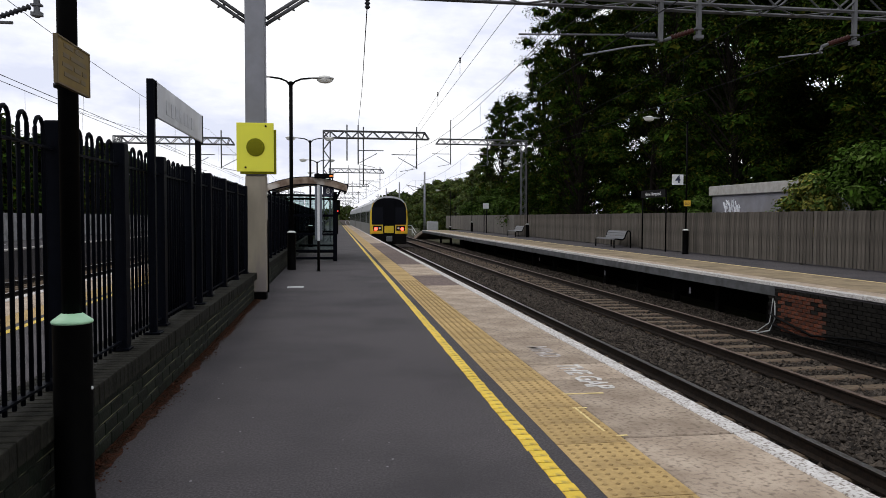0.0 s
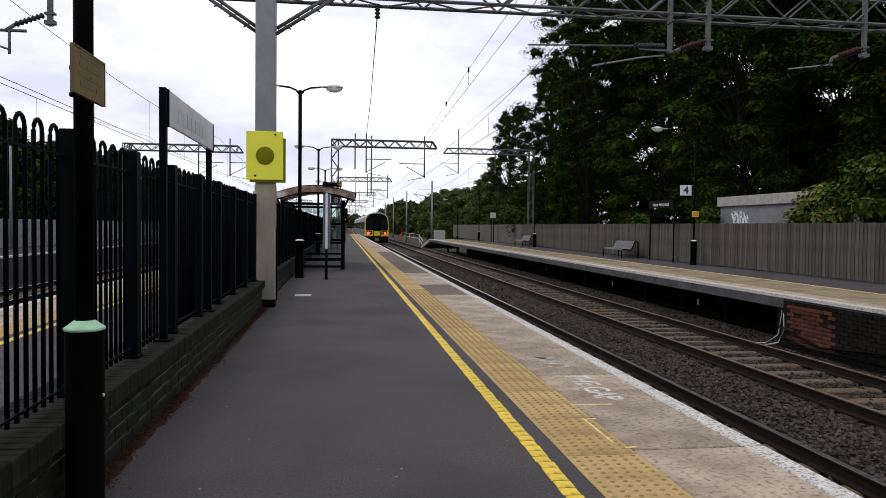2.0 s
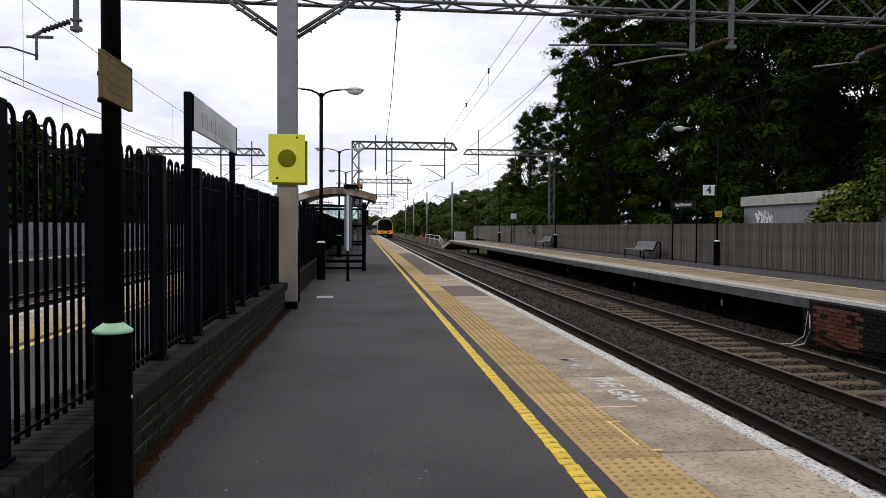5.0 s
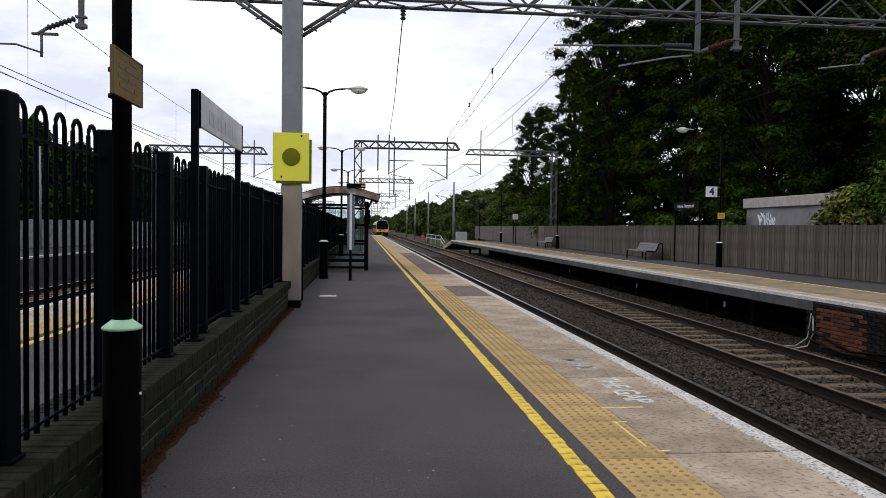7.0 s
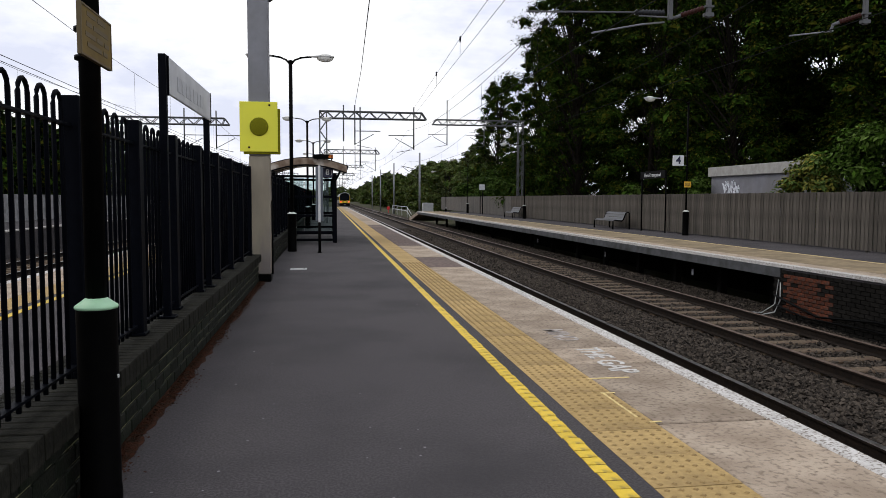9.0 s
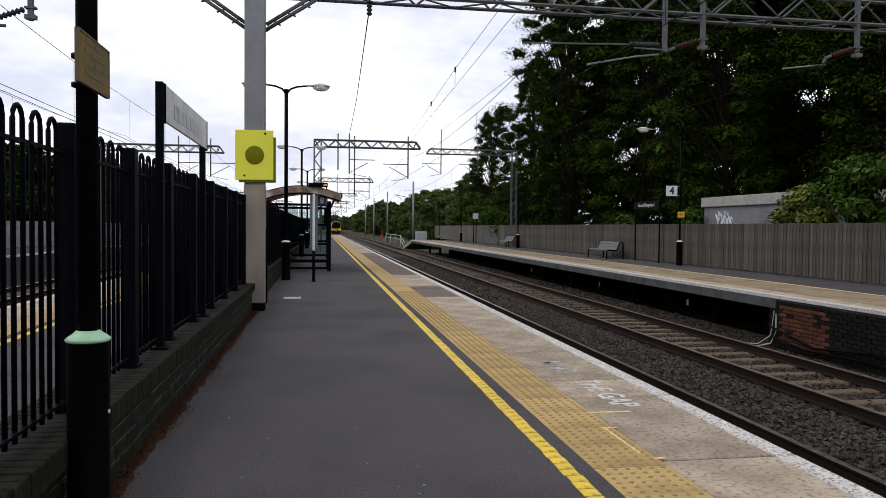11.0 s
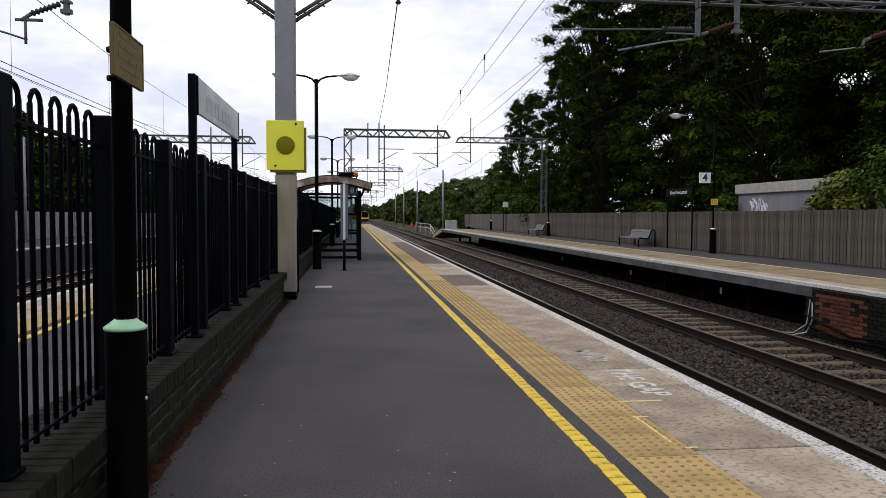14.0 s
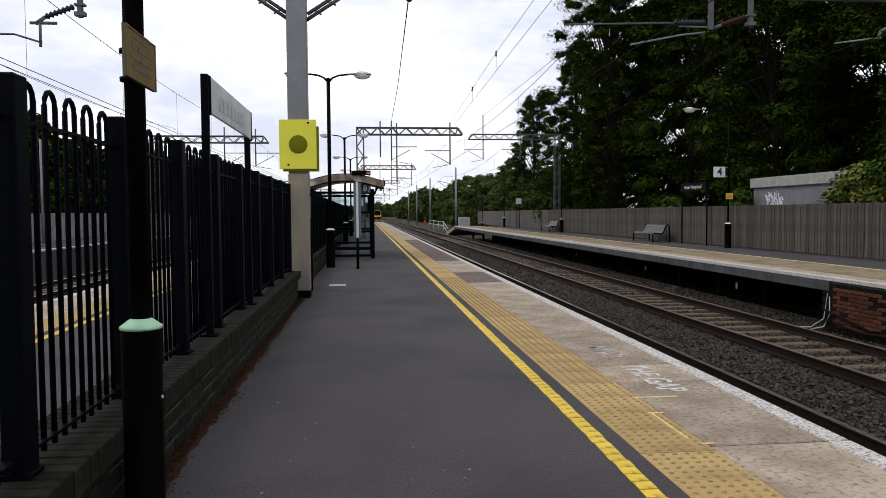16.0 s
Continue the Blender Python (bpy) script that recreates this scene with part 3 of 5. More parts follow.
part("top_band", bm, TRAIN_DARK, cab, "dark band over the windscreens")
for s in (-1, 1):
    bm = bmesh.new()
    extrude_profile(bm, [(s * x, z) for x, z in ((0.45, 1.66), (1.27, 1.66), (1.29, 2.4), (1.25, 2.95), (0.45, 2.95))], 0.03, 0.10)
    part("windscreen", bm, TRAIN_GLASS, cab, "dark windscreen")
    bm = bmesh.new()
    bevel_box(bm, s * 0.86 - 0.33, s * 0.86 + 0.33, 0.045, 0.09, 1.20, 1.58, 0.02)
    part("lamp_panel", bm, TRAIN_DARK, cab, "black lamp panel")
    bm = bmesh.new()
    lathe(bm, [(0.13, 0), (0.13, 0.05), (0.09, 0.07)], 14)
    bm.transform(pose(s * 0.98, 0.06, 1.34, 90))
    part("tail_lamp", bm, RED_LAMP, cab, "lit red tail lamp")
    bm = bmesh.new()
    lathe(bm, [(0.08, 0), (0.08, 0.04)], 14)
    bm.transform(pose(s * 0.70, 0.06, 1.40, 90))
    part("headlamp", bm, LAMP_GLASS, cab, "unlit headlamp")
bm = bmesh.new()
bevel_box(bm, -0.45, 0.45, -0.02, 0.1, 0.98, 3.5, 0.03)
part("gangway", bm, TRAIN_DARK, cab, "charcoal gangway door")
bm = bmesh.new()
bevel_box(bm, -0.36, 0.36, -0.04, 0.1, 1.02, 1.58, 0.03)
part("gangway_apron", bm, TRAIN_YELLOW, cab, "yellow panel under the gangway")
bm = bmesh.new()
bevel_box(bm, -1.30, 1.30, 0.02, 0.4, 0.22, 0.97, 0.05)
part("valance", bm, TRAIN_UNDER, cab, "black valance")
bm = bmesh.new()
tube(bm, [(0, 0.2, 0.62), (0, -0.25, 0.62)], 0.13, 10)
bevel_box(bm, -0.22, 0.22, -0.35, -0.2, 0.42, 0.80, 0.03)
part("coupler", bm, TRAIN_GREY, cab, "grey coupler")


# ---- trees ----
def leaf_cloud(rng, centres, radii, count, size, flat=0.5):
    """Leaf sprays in clumps: small ones in an uneven shell that hangs over the rim, larger ones in the heart."""
    centres, radii = np.array(centres), np.array(radii)
    pick = rng.choice(len(centres), count, p=radii ** 2 / (radii ** 2).sum())
    d = rng.normal(size=(count, 3)) + np.array([0, 0, 0.25])
    d /= np.linalg.norm(d, axis=1)[:, None]
    heart = rng.uniform(0, 1, count) < 0.20
    bumpy = 1 + 0.22 * np.sin(d[:, 0] * 5 + pick) * np.cos(d[:, 1] * 5 + 2 * pick)
    rr = radii[pick] * np.where(heart, rng.uniform(0.1, 0.65, count), rng.uniform(0.72, 1.12, count)) * bumpy
    pos = centres[pick] + d * rr[:, None] * np.array([1, 1, flat])
    face = d * 0.75 + rng.normal(size=(count, 3)) * 0.32 + np.array([0, 0, 0.75])
    face /= np.linalg.norm(face, axis=1)[:, None]
    a = np.cross(face, rng.normal(size=(count, 3)))
    a /= np.linalg.norm(a, axis=1)[:, None]
    b = np.cross(face, a)
    s = (size * rng.uniform(0.6, 1.25, count) * np.where(heart, 3.2, 1.0))[:, None]
    v = np.stack([pos - a * s, pos + b * s * 0.5, pos + a * s, pos - b * s * 0.5], 1)
    v[:, 2, 2] -= s[:, 0] * 0.35
    f = np.arange(count * 4).reshape(count, 4)
    return v.reshape(-1, 3), f


def tree(at, height, spread, seed, mats, leaves, size, label, lobes=26, base=0.18, group="", trunk_r=0.22, cone=0.0, lobe=(0.17, 0.33)):
    """A tapered trunk with limbs, and a crown of leaf sprays gathered in many uneven clumps. cone: 0 for a round head, 1 for a tapering one."""
    rng = np.random.default_rng(seed)
    t = thing("tree", at, label, "tree", group)
    bm = bmesh.new()
    lean = rng.normal(size=2) * 0.03 * height
    top = Vector((lean[0], lean[1], height * 0.80))
    tube(bm, [(0, 0, -0.3), (0.1, 0.05, height * 0.3), tuple(top)], trunk_r, 8, trunk_r * 0.3)
    centres, radii = [], []
    for i in range(lobes):
        k = base + (0.98 - base) * (i + rng.uniform(0, 1)) / lobes
        u = (k - base) / (1 - base)
        wide = (1 - cone) * math.sin(math.pi * (0.16 + 0.72 * u)) + cone * (1.05 - 0.85 * u)
        w = spread * wide * rng.uniform(0.25, 1.0) ** 0.6
        a = i * 2.4 + rng.uniform(-0.5, 0.5)
        c = (math.cos(a) * w + lean[0] * k, math.sin(a) * w + lean[1] * k, k * height)
        centres.append(c)
        radii.append(spread * rng.uniform(*lobe))
        s = Vector((lean[0] * k * 0.6, lean[1] * k * 0.6, max(0.1, k - 0.14) * height * 0.85))
        tube(bm, [s, s.lerp(Vector(c), 0.5) + Vector((0, 0, 0.2)), c], trunk_r * 0.2, 5, 0.012)
    part("trunk", bm, BARK, t)
    v, f = leaf_cloud(rng, centres, radii, leaves, size)
    idx = rng.choice(len(mats), leaves, p=[0.6] + [0.4 / (len(mats) - 1)] * (len(mats) - 1)).astype(np.int32)
    crown = new("crown", raw_mesh("crown", v, f, mats, idx))
    crown.parent = t
    return t


TREES = "tall trees behind the timber fence"
for i, (x, y, h, s, n, cone, base, leaf) in enumerate((
        (15.6, 56, 24, 5.6, 44000, 0.7, 0.04, 0.085), (13.2, 47.5, 17, 2.9, 36000, 0.5, 0.04, 0.075), (18.0, 47, 21, 5.2, 60000, 0.2, 0.04, 0.085), (15.2, 41, 18, 3.4, 56000, 0.1, 0.06, 0.08),
        (20.5, 40.5, 20, 5.2, 64000, 0.0, 0.06, 0.085), (23.5, 32, 19, 5.2, 64000, 0.0, 0.20, 0.085), (20.0, 26.5, 17, 4.6, 66000, 0.0, 0.26, 0.08), (24.5, 22.5, 18, 5.2, 52000, 0.0, 0.18, 0.09),
        (14.2, 64, 5.5, 2.6, 12000, 0.3, 0.04, 0.11), (27, 42, 22, 6, 16000, 0.0, 0.04, 0.26), (29, 31, 21, 6, 17000, 0.0, 0.02, 0.28), (16.0, 73, 6.2, 3.2, 9000, 0.2, 0.04, 0.13),
        (22, 56, 20, 5.5, 15000, 0.0, 0.04, 0.24), (30, 24, 21, 6.5, 17000, 0.0, 0.02, 0.28), (20, 66, 13, 4, 5000, 0.0, 0.04, 0.13), (24, 17, 17, 5, 34000, 0.0, 0.10, 0.11),
        (34, 37, 23, 7, 16000, 0.0, 0.02, 0.30), (26, 50, 22, 6, 14000, 0.0, 0.04, 0.26), (16.5, 34.5, 13, 3.2, 34000, 0.0, 0.10, 0.08), (34, 29, 22, 7, 14000, 0.0, 0.02, 0.32),
        (24.5, 27.5, 13, 4.5, 14000, 0.0, 0.02, 0.20), (14.0, 52.5, 13, 2.6, 22000, 0.6, 0.04, 0.085),
        (15.3, 80, 14.5, 3.3, 15000, 0.6, 0.04, 0.11), (17.5, 72, 18, 3.2, 17000, 0.5, 0.04, 0.11))):
    tree((x, y, -0.4), h, s, 10 + i, (LEAF_DARK, LEAF_OLIVE, LEAF_MID), n, leaf, "tall dark green broadleaf tree in dense leaf", group=TREES, base=base, lobes=150 if cone > 0.4 else 70, cone=cone,
         lobe=(0.11, 0.24) if cone > 0.4 else (0.17, 0.36))
FAR_TREES = "trees along the line"
random.seed(8)
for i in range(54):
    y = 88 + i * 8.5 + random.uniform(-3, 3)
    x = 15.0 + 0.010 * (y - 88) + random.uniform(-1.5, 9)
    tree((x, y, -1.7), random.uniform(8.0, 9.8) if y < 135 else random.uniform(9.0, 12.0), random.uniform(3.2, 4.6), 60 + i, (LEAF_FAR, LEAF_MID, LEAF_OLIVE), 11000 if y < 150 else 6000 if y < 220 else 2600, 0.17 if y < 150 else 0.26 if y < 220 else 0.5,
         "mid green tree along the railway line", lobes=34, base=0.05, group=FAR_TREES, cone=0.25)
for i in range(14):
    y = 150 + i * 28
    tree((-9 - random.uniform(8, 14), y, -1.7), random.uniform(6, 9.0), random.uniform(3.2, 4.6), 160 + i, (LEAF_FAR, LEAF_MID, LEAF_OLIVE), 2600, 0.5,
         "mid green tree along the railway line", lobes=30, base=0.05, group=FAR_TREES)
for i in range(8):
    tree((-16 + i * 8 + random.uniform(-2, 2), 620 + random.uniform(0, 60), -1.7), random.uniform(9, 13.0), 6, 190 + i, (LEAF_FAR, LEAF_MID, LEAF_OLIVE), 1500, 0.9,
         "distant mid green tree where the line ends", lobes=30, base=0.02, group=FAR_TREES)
for i in range(24):
    y = 16 + i * 5.5 + random.uniform(-2, 2)
    tree((-21.8 - random.uniform(0, 3), y, -1.0), random.uniform(7.0, 8.6), random.uniform(2.8, 3.8), 120 + i, (LEAF_DARK, LEAF_MID, LEAF_OLIVE), 6500, 0.26,
         "green tree behind the far fence", lobes=40, base=0.02, group="trees beyond the left-hand tracks")


# ---- lettering ----
def lettering(name, text, size, mat, parent, m, depth=0.002, stretch=1.0, bold=0.0):
    """Raised letters in the built-in font; the text lies in its own xy plane, placed by the pose m."""
    cu = bpy.data.curves.new(name, "FONT")
    cu.body, cu.size, cu.extrude, cu.align_x, cu.align_y, cu.offset = text, size, depth, "CENTER", "CENTER", bold
    ob = bpy.data.objects.new(name, cu)
    scene.collection.objects.link(ob)
    bpy.context.view_layer.update()
    me = bpy.data.meshes.new_from_object(ob.evaluated_get(bpy.context.evaluated_depsgraph_get()))
    bpy.data.objects.remove(ob)
    me.transform(m @ Matrix.Diagonal((1, stretch, 1, 1)))
    me.materials.clear()
    me.materials.append(mat)
    out = new(name, me)
    if parent is not None:
        out.parent = parent
    return out


def bars(bm, m, rows, width, height, thick=0.003, seed=1):
    """Rows of short plain bars for writing that cannot be read, in the xy plane of m."""
    rng = random.Random(seed)
    for i in range(rows):
        y = height * (0.5 - (i + 0.5) / rows)
        h = height / rows * 0.42
        x = -width / 2 + rng.uniform(0, 0.12) * width
        while x < width * 0.42:
            w = rng.uniform(0.06, 0.18) * width
            b = bmesh.new()
            box(b, x, min(x + w, width / 2), y - h / 2, y + h / 2, 0, thick)
            join(bm, b, m)
            x += w + 0.035 * width


# ---- platform lamps ----
def lamp_sleeve(t, height, r, cap_mat, cap_label):
    bm = bmesh.new()
    lathe(bm, [(r * 1.04, 0), (r * 1.04, 0.05), (r, 0.07), (r, height - 0.045), (r * 1.03, height - 0.04)], 20)
    s = part("base_sleeve", bm, BLACK_SATIN, t, "black steel base sleeve")
    bm = bmesh.new()
    lathe(bm, [(r * 1.03, height - 0.04), (r * 1.07, height - 0.032), (r * 1.04, height - 0.026), (r * 0.8, height - 0.012), (r * 0.55, height + 0.004), (r * 0.5, height + 0.006)], 20)
    part("cap", bm, cap_mat, s, cap_label)
    bm = bmesh.new()
    lathe(bm, [(0.008, 0), (0.008, 0.006)], 8)
    bm.transform(pose(r * 0.97, -r * 0.1, height * 0.62, 0, 90, 0))
    part("lock", bm, CAP_WHITE, s, "small lock")


def lamp_head(bm_body, bm_bowl, x, z, s):
    """A lantern that reaches out along x from (x, z)."""
    prof = [(0.0, 0.035), (0.12, 0.05), (0.30, 0.085), (0.52, 0.085), (0.62, 0.05)]
    rings = []
    for d, w in prof:
        k = 12
        rings.append([bm_body.verts.new((x + s * d, w * math.cos(2 * math.pi * j / k), z + (0.55 * w if math.sin(2 * math.pi * j / k) > 0 else 0.25 * w) * math.sin(2 * math.pi * j / k))) for j in range(k)])
    for a, b in zip(rings, rings[1:]):
        for j in range(12):
            bm_body.faces.new((a[j], a[(j + 1) % 12], b[(j + 1) % 12], b[j]))
    bm_body.faces.new(rings[0][::-1])
    bm_body.faces.new(rings[-1])
    b = bmesh.new()
    bmesh.ops.create_uvsphere(b, u_segments=12, v_segments=8, radius=1)
    join(bm_bowl, b, pose(x + s * 0.40, 0, z - 0.02) @ Matrix.Diagonal((0.20, 0.085, 0.10, 1)))


def platform_lamp(at, arms, height, pole_r, sleeve_r, cap_mat, cap_label, label, group, sleeve_h=0.95, reach=0.42):
    t = thing("platform_lamp", at, label, "lamp post", group)
    lamp_sleeve(t, sleeve_h, sleeve_r, cap_mat, cap_label)
    bm = bmesh.new()
    tube(bm, [(0, 0, sleeve_h - 0.03), (0, 0, height)], pole_r, 12)
    lathe(bm, [(pole_r, height - 0.02), (pole_r * 1.5, height + 0.0), (pole_r * 1.5, height + 0.04), (pole_r * 0.6, height + 0.06)], 12)
    part("pole", bm, BLACK_SATIN, t)
    for s in arms:
        bm = bmesh.new()
        tube(bm, [(s * 0.01, 0, height - 0.05), (s * 0.10, 0, height + 0.06), (s * 0.25, 0, height + 0.12), (s * (reach + 0.08), 0, height + 0.15)], pole_r * 0.5, 8)
        arm = part("arm", bm, BLACK_SATIN, t)
        bb, bw = bmesh.new(), bmesh.new()
        lamp_head(bb, bw, s * reach, height + 0.15, s)
        part("lantern", bb, LAMP_GREY, arm, "grey lantern housing")
        part("lamp_bowl", bw, LAMP_GLASS, arm, "pale plastic lamp bowl")
    return t


ISLAND_LAMPS = "lamp posts along the island platform"
lamp0 = platform_lamp((-3.662, 4.52, 0), (-1, 1), 4.38, 0.042, 0.081, MINT, "mint green conical cap", "black lamp post with mint cap and an amber notice", ISLAND_LAMPS, 0.865)
for y in (19.6, 33.6, 46.0, 59.0, 73.0):
    platform_lamp((-3.575, y, 0), (-1, 1), 4.53, 0.045, 0.105, CAP_WHITE, "pale conical cap", "black double-armed platform lamp post with grey lanterns", ISLAND_LAMPS)

# the amber notice on the near lamp post, parallel to the track
notice = thing("notice_plate", (-3.612, 4.25, 1.83), "weathered amber notice plate clamped to the lamp post", "sign")
bm = bmesh.new()
bevel_box(bm, -0.006, 0.006, -0.015, 0.375, 0.0, 0.19, 0.004)
part("plate", bm, SIGN_AMBER, notice)
bm = bmesh.new()
for y0, y1, z0, z1 in ((-0.018, -0.010, -0.003, 0.193), (0.370, 0.378, -0.003, 0.193), (-0.010, 0.370, -0.003, 0.005), (-0.010, 0.370, 0.186, 0.193)):
    box(bm, -0.008, 0.009, y0, y1, z0, z1)
part("rim", bm, SIGN_TEXT_DARK, notice, "dark worn rim")
for i, (y0, y1, z) in enumerate(((0.06, 0.17, 0.165), (0.19, 0.30, 0.165), (0.05, 0.12, 0.125), (0.14, 0.33, 0.125), (0.04, 0.16, 0.085), (0.18, 0.26, 0.085), (0.28, 0.34, 0.085), (0.06, 0.24, 0.048), (0.26, 0.32, 0.048))):
    bm = bmesh.new()
    box(bm, 0.006, 0.0072, y0, y1, z - 0.009, z + 0.009)
    part("lettering_bar", bm, SIGN_TEXT_DARK, notice, "faded dark lettering")
for z in (0.03, 0.145):
    bm = bmesh.new()
    lathe(bm, [(0.050, -0.008), (0.050, 0.008)], 14, (-0.058, 0.27, z))
    box(bm, -0.03, -0.006, 0.255, 0.285, z - 0.008, z + 0.008)
    part("clamp", bm, BLACK_SATIN, notice)

# ---- station name board on two posts ----
board = thing("name_board", (-3.845, 6.78, WALL_TOP), "silvery station name board on two black posts", "sign")
for y in (0.0, 1.88):
    bm = bmesh.new()
    bevel_box(bm, -0.026, 0.026, y - 0.026, y + 0.026, 0.0, 1.87, 0.004)
    bevel_box(bm, -0.06, 0.06, y - 0.065, y + 0.065, 0.0, 0.014, 0.003)
    part("post", bm, BLACK_STEEL, board)
bm = bmesh.new()
bevel_box(bm, 0.010, 0.030, 0.03, 1.95, 1.60, 1.865, 0.004)
panel = part("panel", bm, SIGN_GREY, board, "silvery grey panel")
for i in range(7):
    bm = bmesh.new()
    box(bm, 0.0305, 0.0325, 0.36 + 0.17 * i, 0.36 + 0.17 * i + (0.13, 0.10, 0.12, 0.09, 0.13, 0.11, 0.10)[i], 1.66, 1.77)
    part("lettering_bar", bm, SIGN_MARK, panel, "pale worn lettering")
for y in (0.027, 1.945):
    bm = bmesh.new()
    bevel_box(bm, 0.006, 0.036, y, y + 0.014, 1.585, 1.865, 0.003)
    part("clip", bm, BLACK_STEEL, panel)

# ---- yellow panel on the pillar ----
speaker = thing("yellow_sign", (-3.73, PILLAR_Y - 0.16, 1.99), "lime-yellow panel with a round olive mesh on the pillar", "sign")
bm = bmesh.new()
bevel_box(bm, -0.28, 0.28, -0.062, -0.042, 0.0, 0.75, 0.006)
face = part("face_plate", bm, SIGN_YELLOW, speaker)
bm = bmesh.new()
bevel_box(bm, -0.23, 0.315, -0.040, 0.0, -0.035, 0.65, 0.006)
part("back_box", bm, SIGN_OLIVE, speaker, "olive back box")
bm = bmesh.new()
lathe(bm, [(0.138, 0.0), (0.138, 0.012), (0.125, 0.018), (0.0001, 0.018)], 32)
bm.transform(pose(0.005, -0.062, 0.375, 90))
part("mesh_disc", bm, SIGN_OLIVE, face, "round olive mesh disc")
for x, z in ((0.16, 0.70), (-0.145, 0.065)):
    bm = bmesh.new()
    lathe(bm, [(0.016, 0), (0.016, 0.008)], 10)
    bm.transform(pose(x, -0.062, z, 90))
    part("screw", bm, BLACK_SATIN, face)
bm = bmesh.new()
for z in (1.6, 4.3):
    tube(bm, [(0.165, 0.10, z), (0.165, 0.10, z + 0.03)], 0.02, 8)
tube(bm, [(0.168, 0.06, 0.1), (0.168, 0.06, 1.25)], 0.014, 8)
part("conduit", bm, BLACK_SATIN, pillar)

# ---- waiting shelter ----
SX0, SX1, SY0, SY1 = -4.32, -2.46, 23.0, 27.2
shelter = thing("waiting_shelter", (0, SY0, 0), "black steel waiting shelter with glass walls and a curved roof", "shelter")
for x in (SX0 + 0.06, SX1 - 0.06):
    for y in (0.06, (SY1 - SY0) / 2, SY1 - SY0 - 0.06):
        bm = bmesh.new()
        bevel_box(bm, x - 0.06, x + 0.06, y - 0.06, y + 0.06, 0, 2.02, 0.006)
        part("post", bm, BLACK_STEEL, shelter)
for z in (0.09, 0.31, 0.79, 1.34, 1.92):
    for y in (0.06, SY1 - SY0 - 0.06):
        bm = bmesh.new()
        bevel_box(bm, SX0 + 0.12, SX1 - 0.12, y - 0.03, y + 0.03, z - 0.035, z + 0.035, 0.004)
        part("crossbar", bm, BLACK_STEEL, shelter)
    bm = bmesh.new()
    bevel_box(bm, SX0 + 0.03, SX0 + 0.09, 0.12, SY1 - SY0 - 0.12, z - 0.035, z + 0.035, 0.004)
    part("back_bar", bm, BLACK_STEEL, shelter)
for x0, x1 in ((SX0 + 0.13, -3.4), (-3.38, SX1 - 0.13)):
    for z0, z1 in ((0.35, 0.75), (0.83, 1.30), (1.38, 1.88)):
        bm = bmesh.new()
        box(bm, x0, x1, 0.05, 0.062, z0, z1)
        part("pane", bm, GLASS, shelter, "clear glass pane").visible_shadow = False
for i in range(4):
    bm = bmesh.new()
    box(bm, SX0 + 0.05, SX0 + 0.062, 0.15 + i * 1.0, 1.1 + i * 1.0, 0.35, 1.88)
    part("pane", bm, GLASS, shelter, "clear glass pane").visible_shadow = False
# vaulted roof
arc = []
for i in range(13):
    u = i / 12
    arc.append((-4.46 + 2.28 * u, 2.10 + 0.33 * math.sin(math.pi * (0.10 + 0.80 * u)) + 0.02 * u))
bm = bmesh.new()
extrude_profile(bm, arc + [(x, z - 0.05) for x, z in arc[::-1]], -0.35, SY1 - SY0 + 0.3)
roof = part("roof", bm, SHELTER_ROOF, shelter, "dirty translucent vaulted roof")
bm = bmesh.new()
extrude_profile(bm, [(x, z - 0.012) for x, z in arc] + [(x, z - 0.19) for x, z in arc[::-1]], -0.42, -0.388)
part("front_band", bm, ROOF_BAND, roof, "stained tan band along the roof's front")
bm = bmesh.new()
extrude_profile(bm, [(x, z - 0.19) for x, z in arc] + [(x, z - 0.225) for x, z in arc[::-1]], -0.425, -0.385)
part("band_trim", bm, BLACK_STEEL, roof)
for y in (-0.36, 1.0, 2.2, 3.4, SY1 - SY0 + 0.30):
    bm = bmesh.new()
    extrude_profile(bm, [(x, z + 0.012) for x, z in arc] + [(x, z - 0.062) for x, z in arc[::-1]], y - 0.025, y + 0.025)
    part("rib", bm, BLACK_STEEL, roof)
for x, z in ((arc[0][0], arc[0][1]), (arc[-1][0], arc[-1][1])):
    bm = bmesh.new()
    bevel_box(bm, x - 0.035, x + 0.035, -0.38, SY1 - SY0 + 0.32, z - 0.11, z + 0.02, 0.006)
    part("gutter", bm, BLACK_STEEL, roof)
for s, x in ((-1, SX0 + 0.06), (1, SX1 - 0.06)):
    bm = bmesh.new()
    tube(bm, [(x, -0.0, 1.75), (x + s * 0.16, -0.2, 2.08)], 0.03, 6)
    part("bracket", bm, BLACK_STEEL, shelter)
bm = bmesh.new()
bevel_box(bm, SX0 + 0.10, SX0 + 0.45, 0.5, 3.6, 0.44, 0.48, 0.01)
for y in (0.8, 3.3):
    box(bm, SX0 + 0.2, SX0 + 0.3, y, y + 0.05, 0, 0.44)
tagged(part("shelter_bench", bm, GALV_DARK), "grey metal bench inside the shelter", "bench").location = (0, SY0, 0)

display = thing("departure_display", (-2.80, 22.5, 2.36), "black departure display with amber figures over the shelter", "display")
bm = bmesh.new()
bevel_box(bm, -0.30, 0.24, -0.10, 0.08, 0.04, 0.16, 0.01)
part("housing", bm, BLACK_SATIN, display)
bm = bmesh.new()
bars(bm, pose(0.17, -0.101, 0.10, 90), 2, 0.11, 0.06, 0.002, 5)
part("figures", bm, AMBER_LED, display, "glowing amber figures")
bm = bmesh.new()
for x in (-0.2, 0.2):
    tube(bm, [(x, 0, 0.06), (x, 0.16, -0.02)], 0.015, 6)
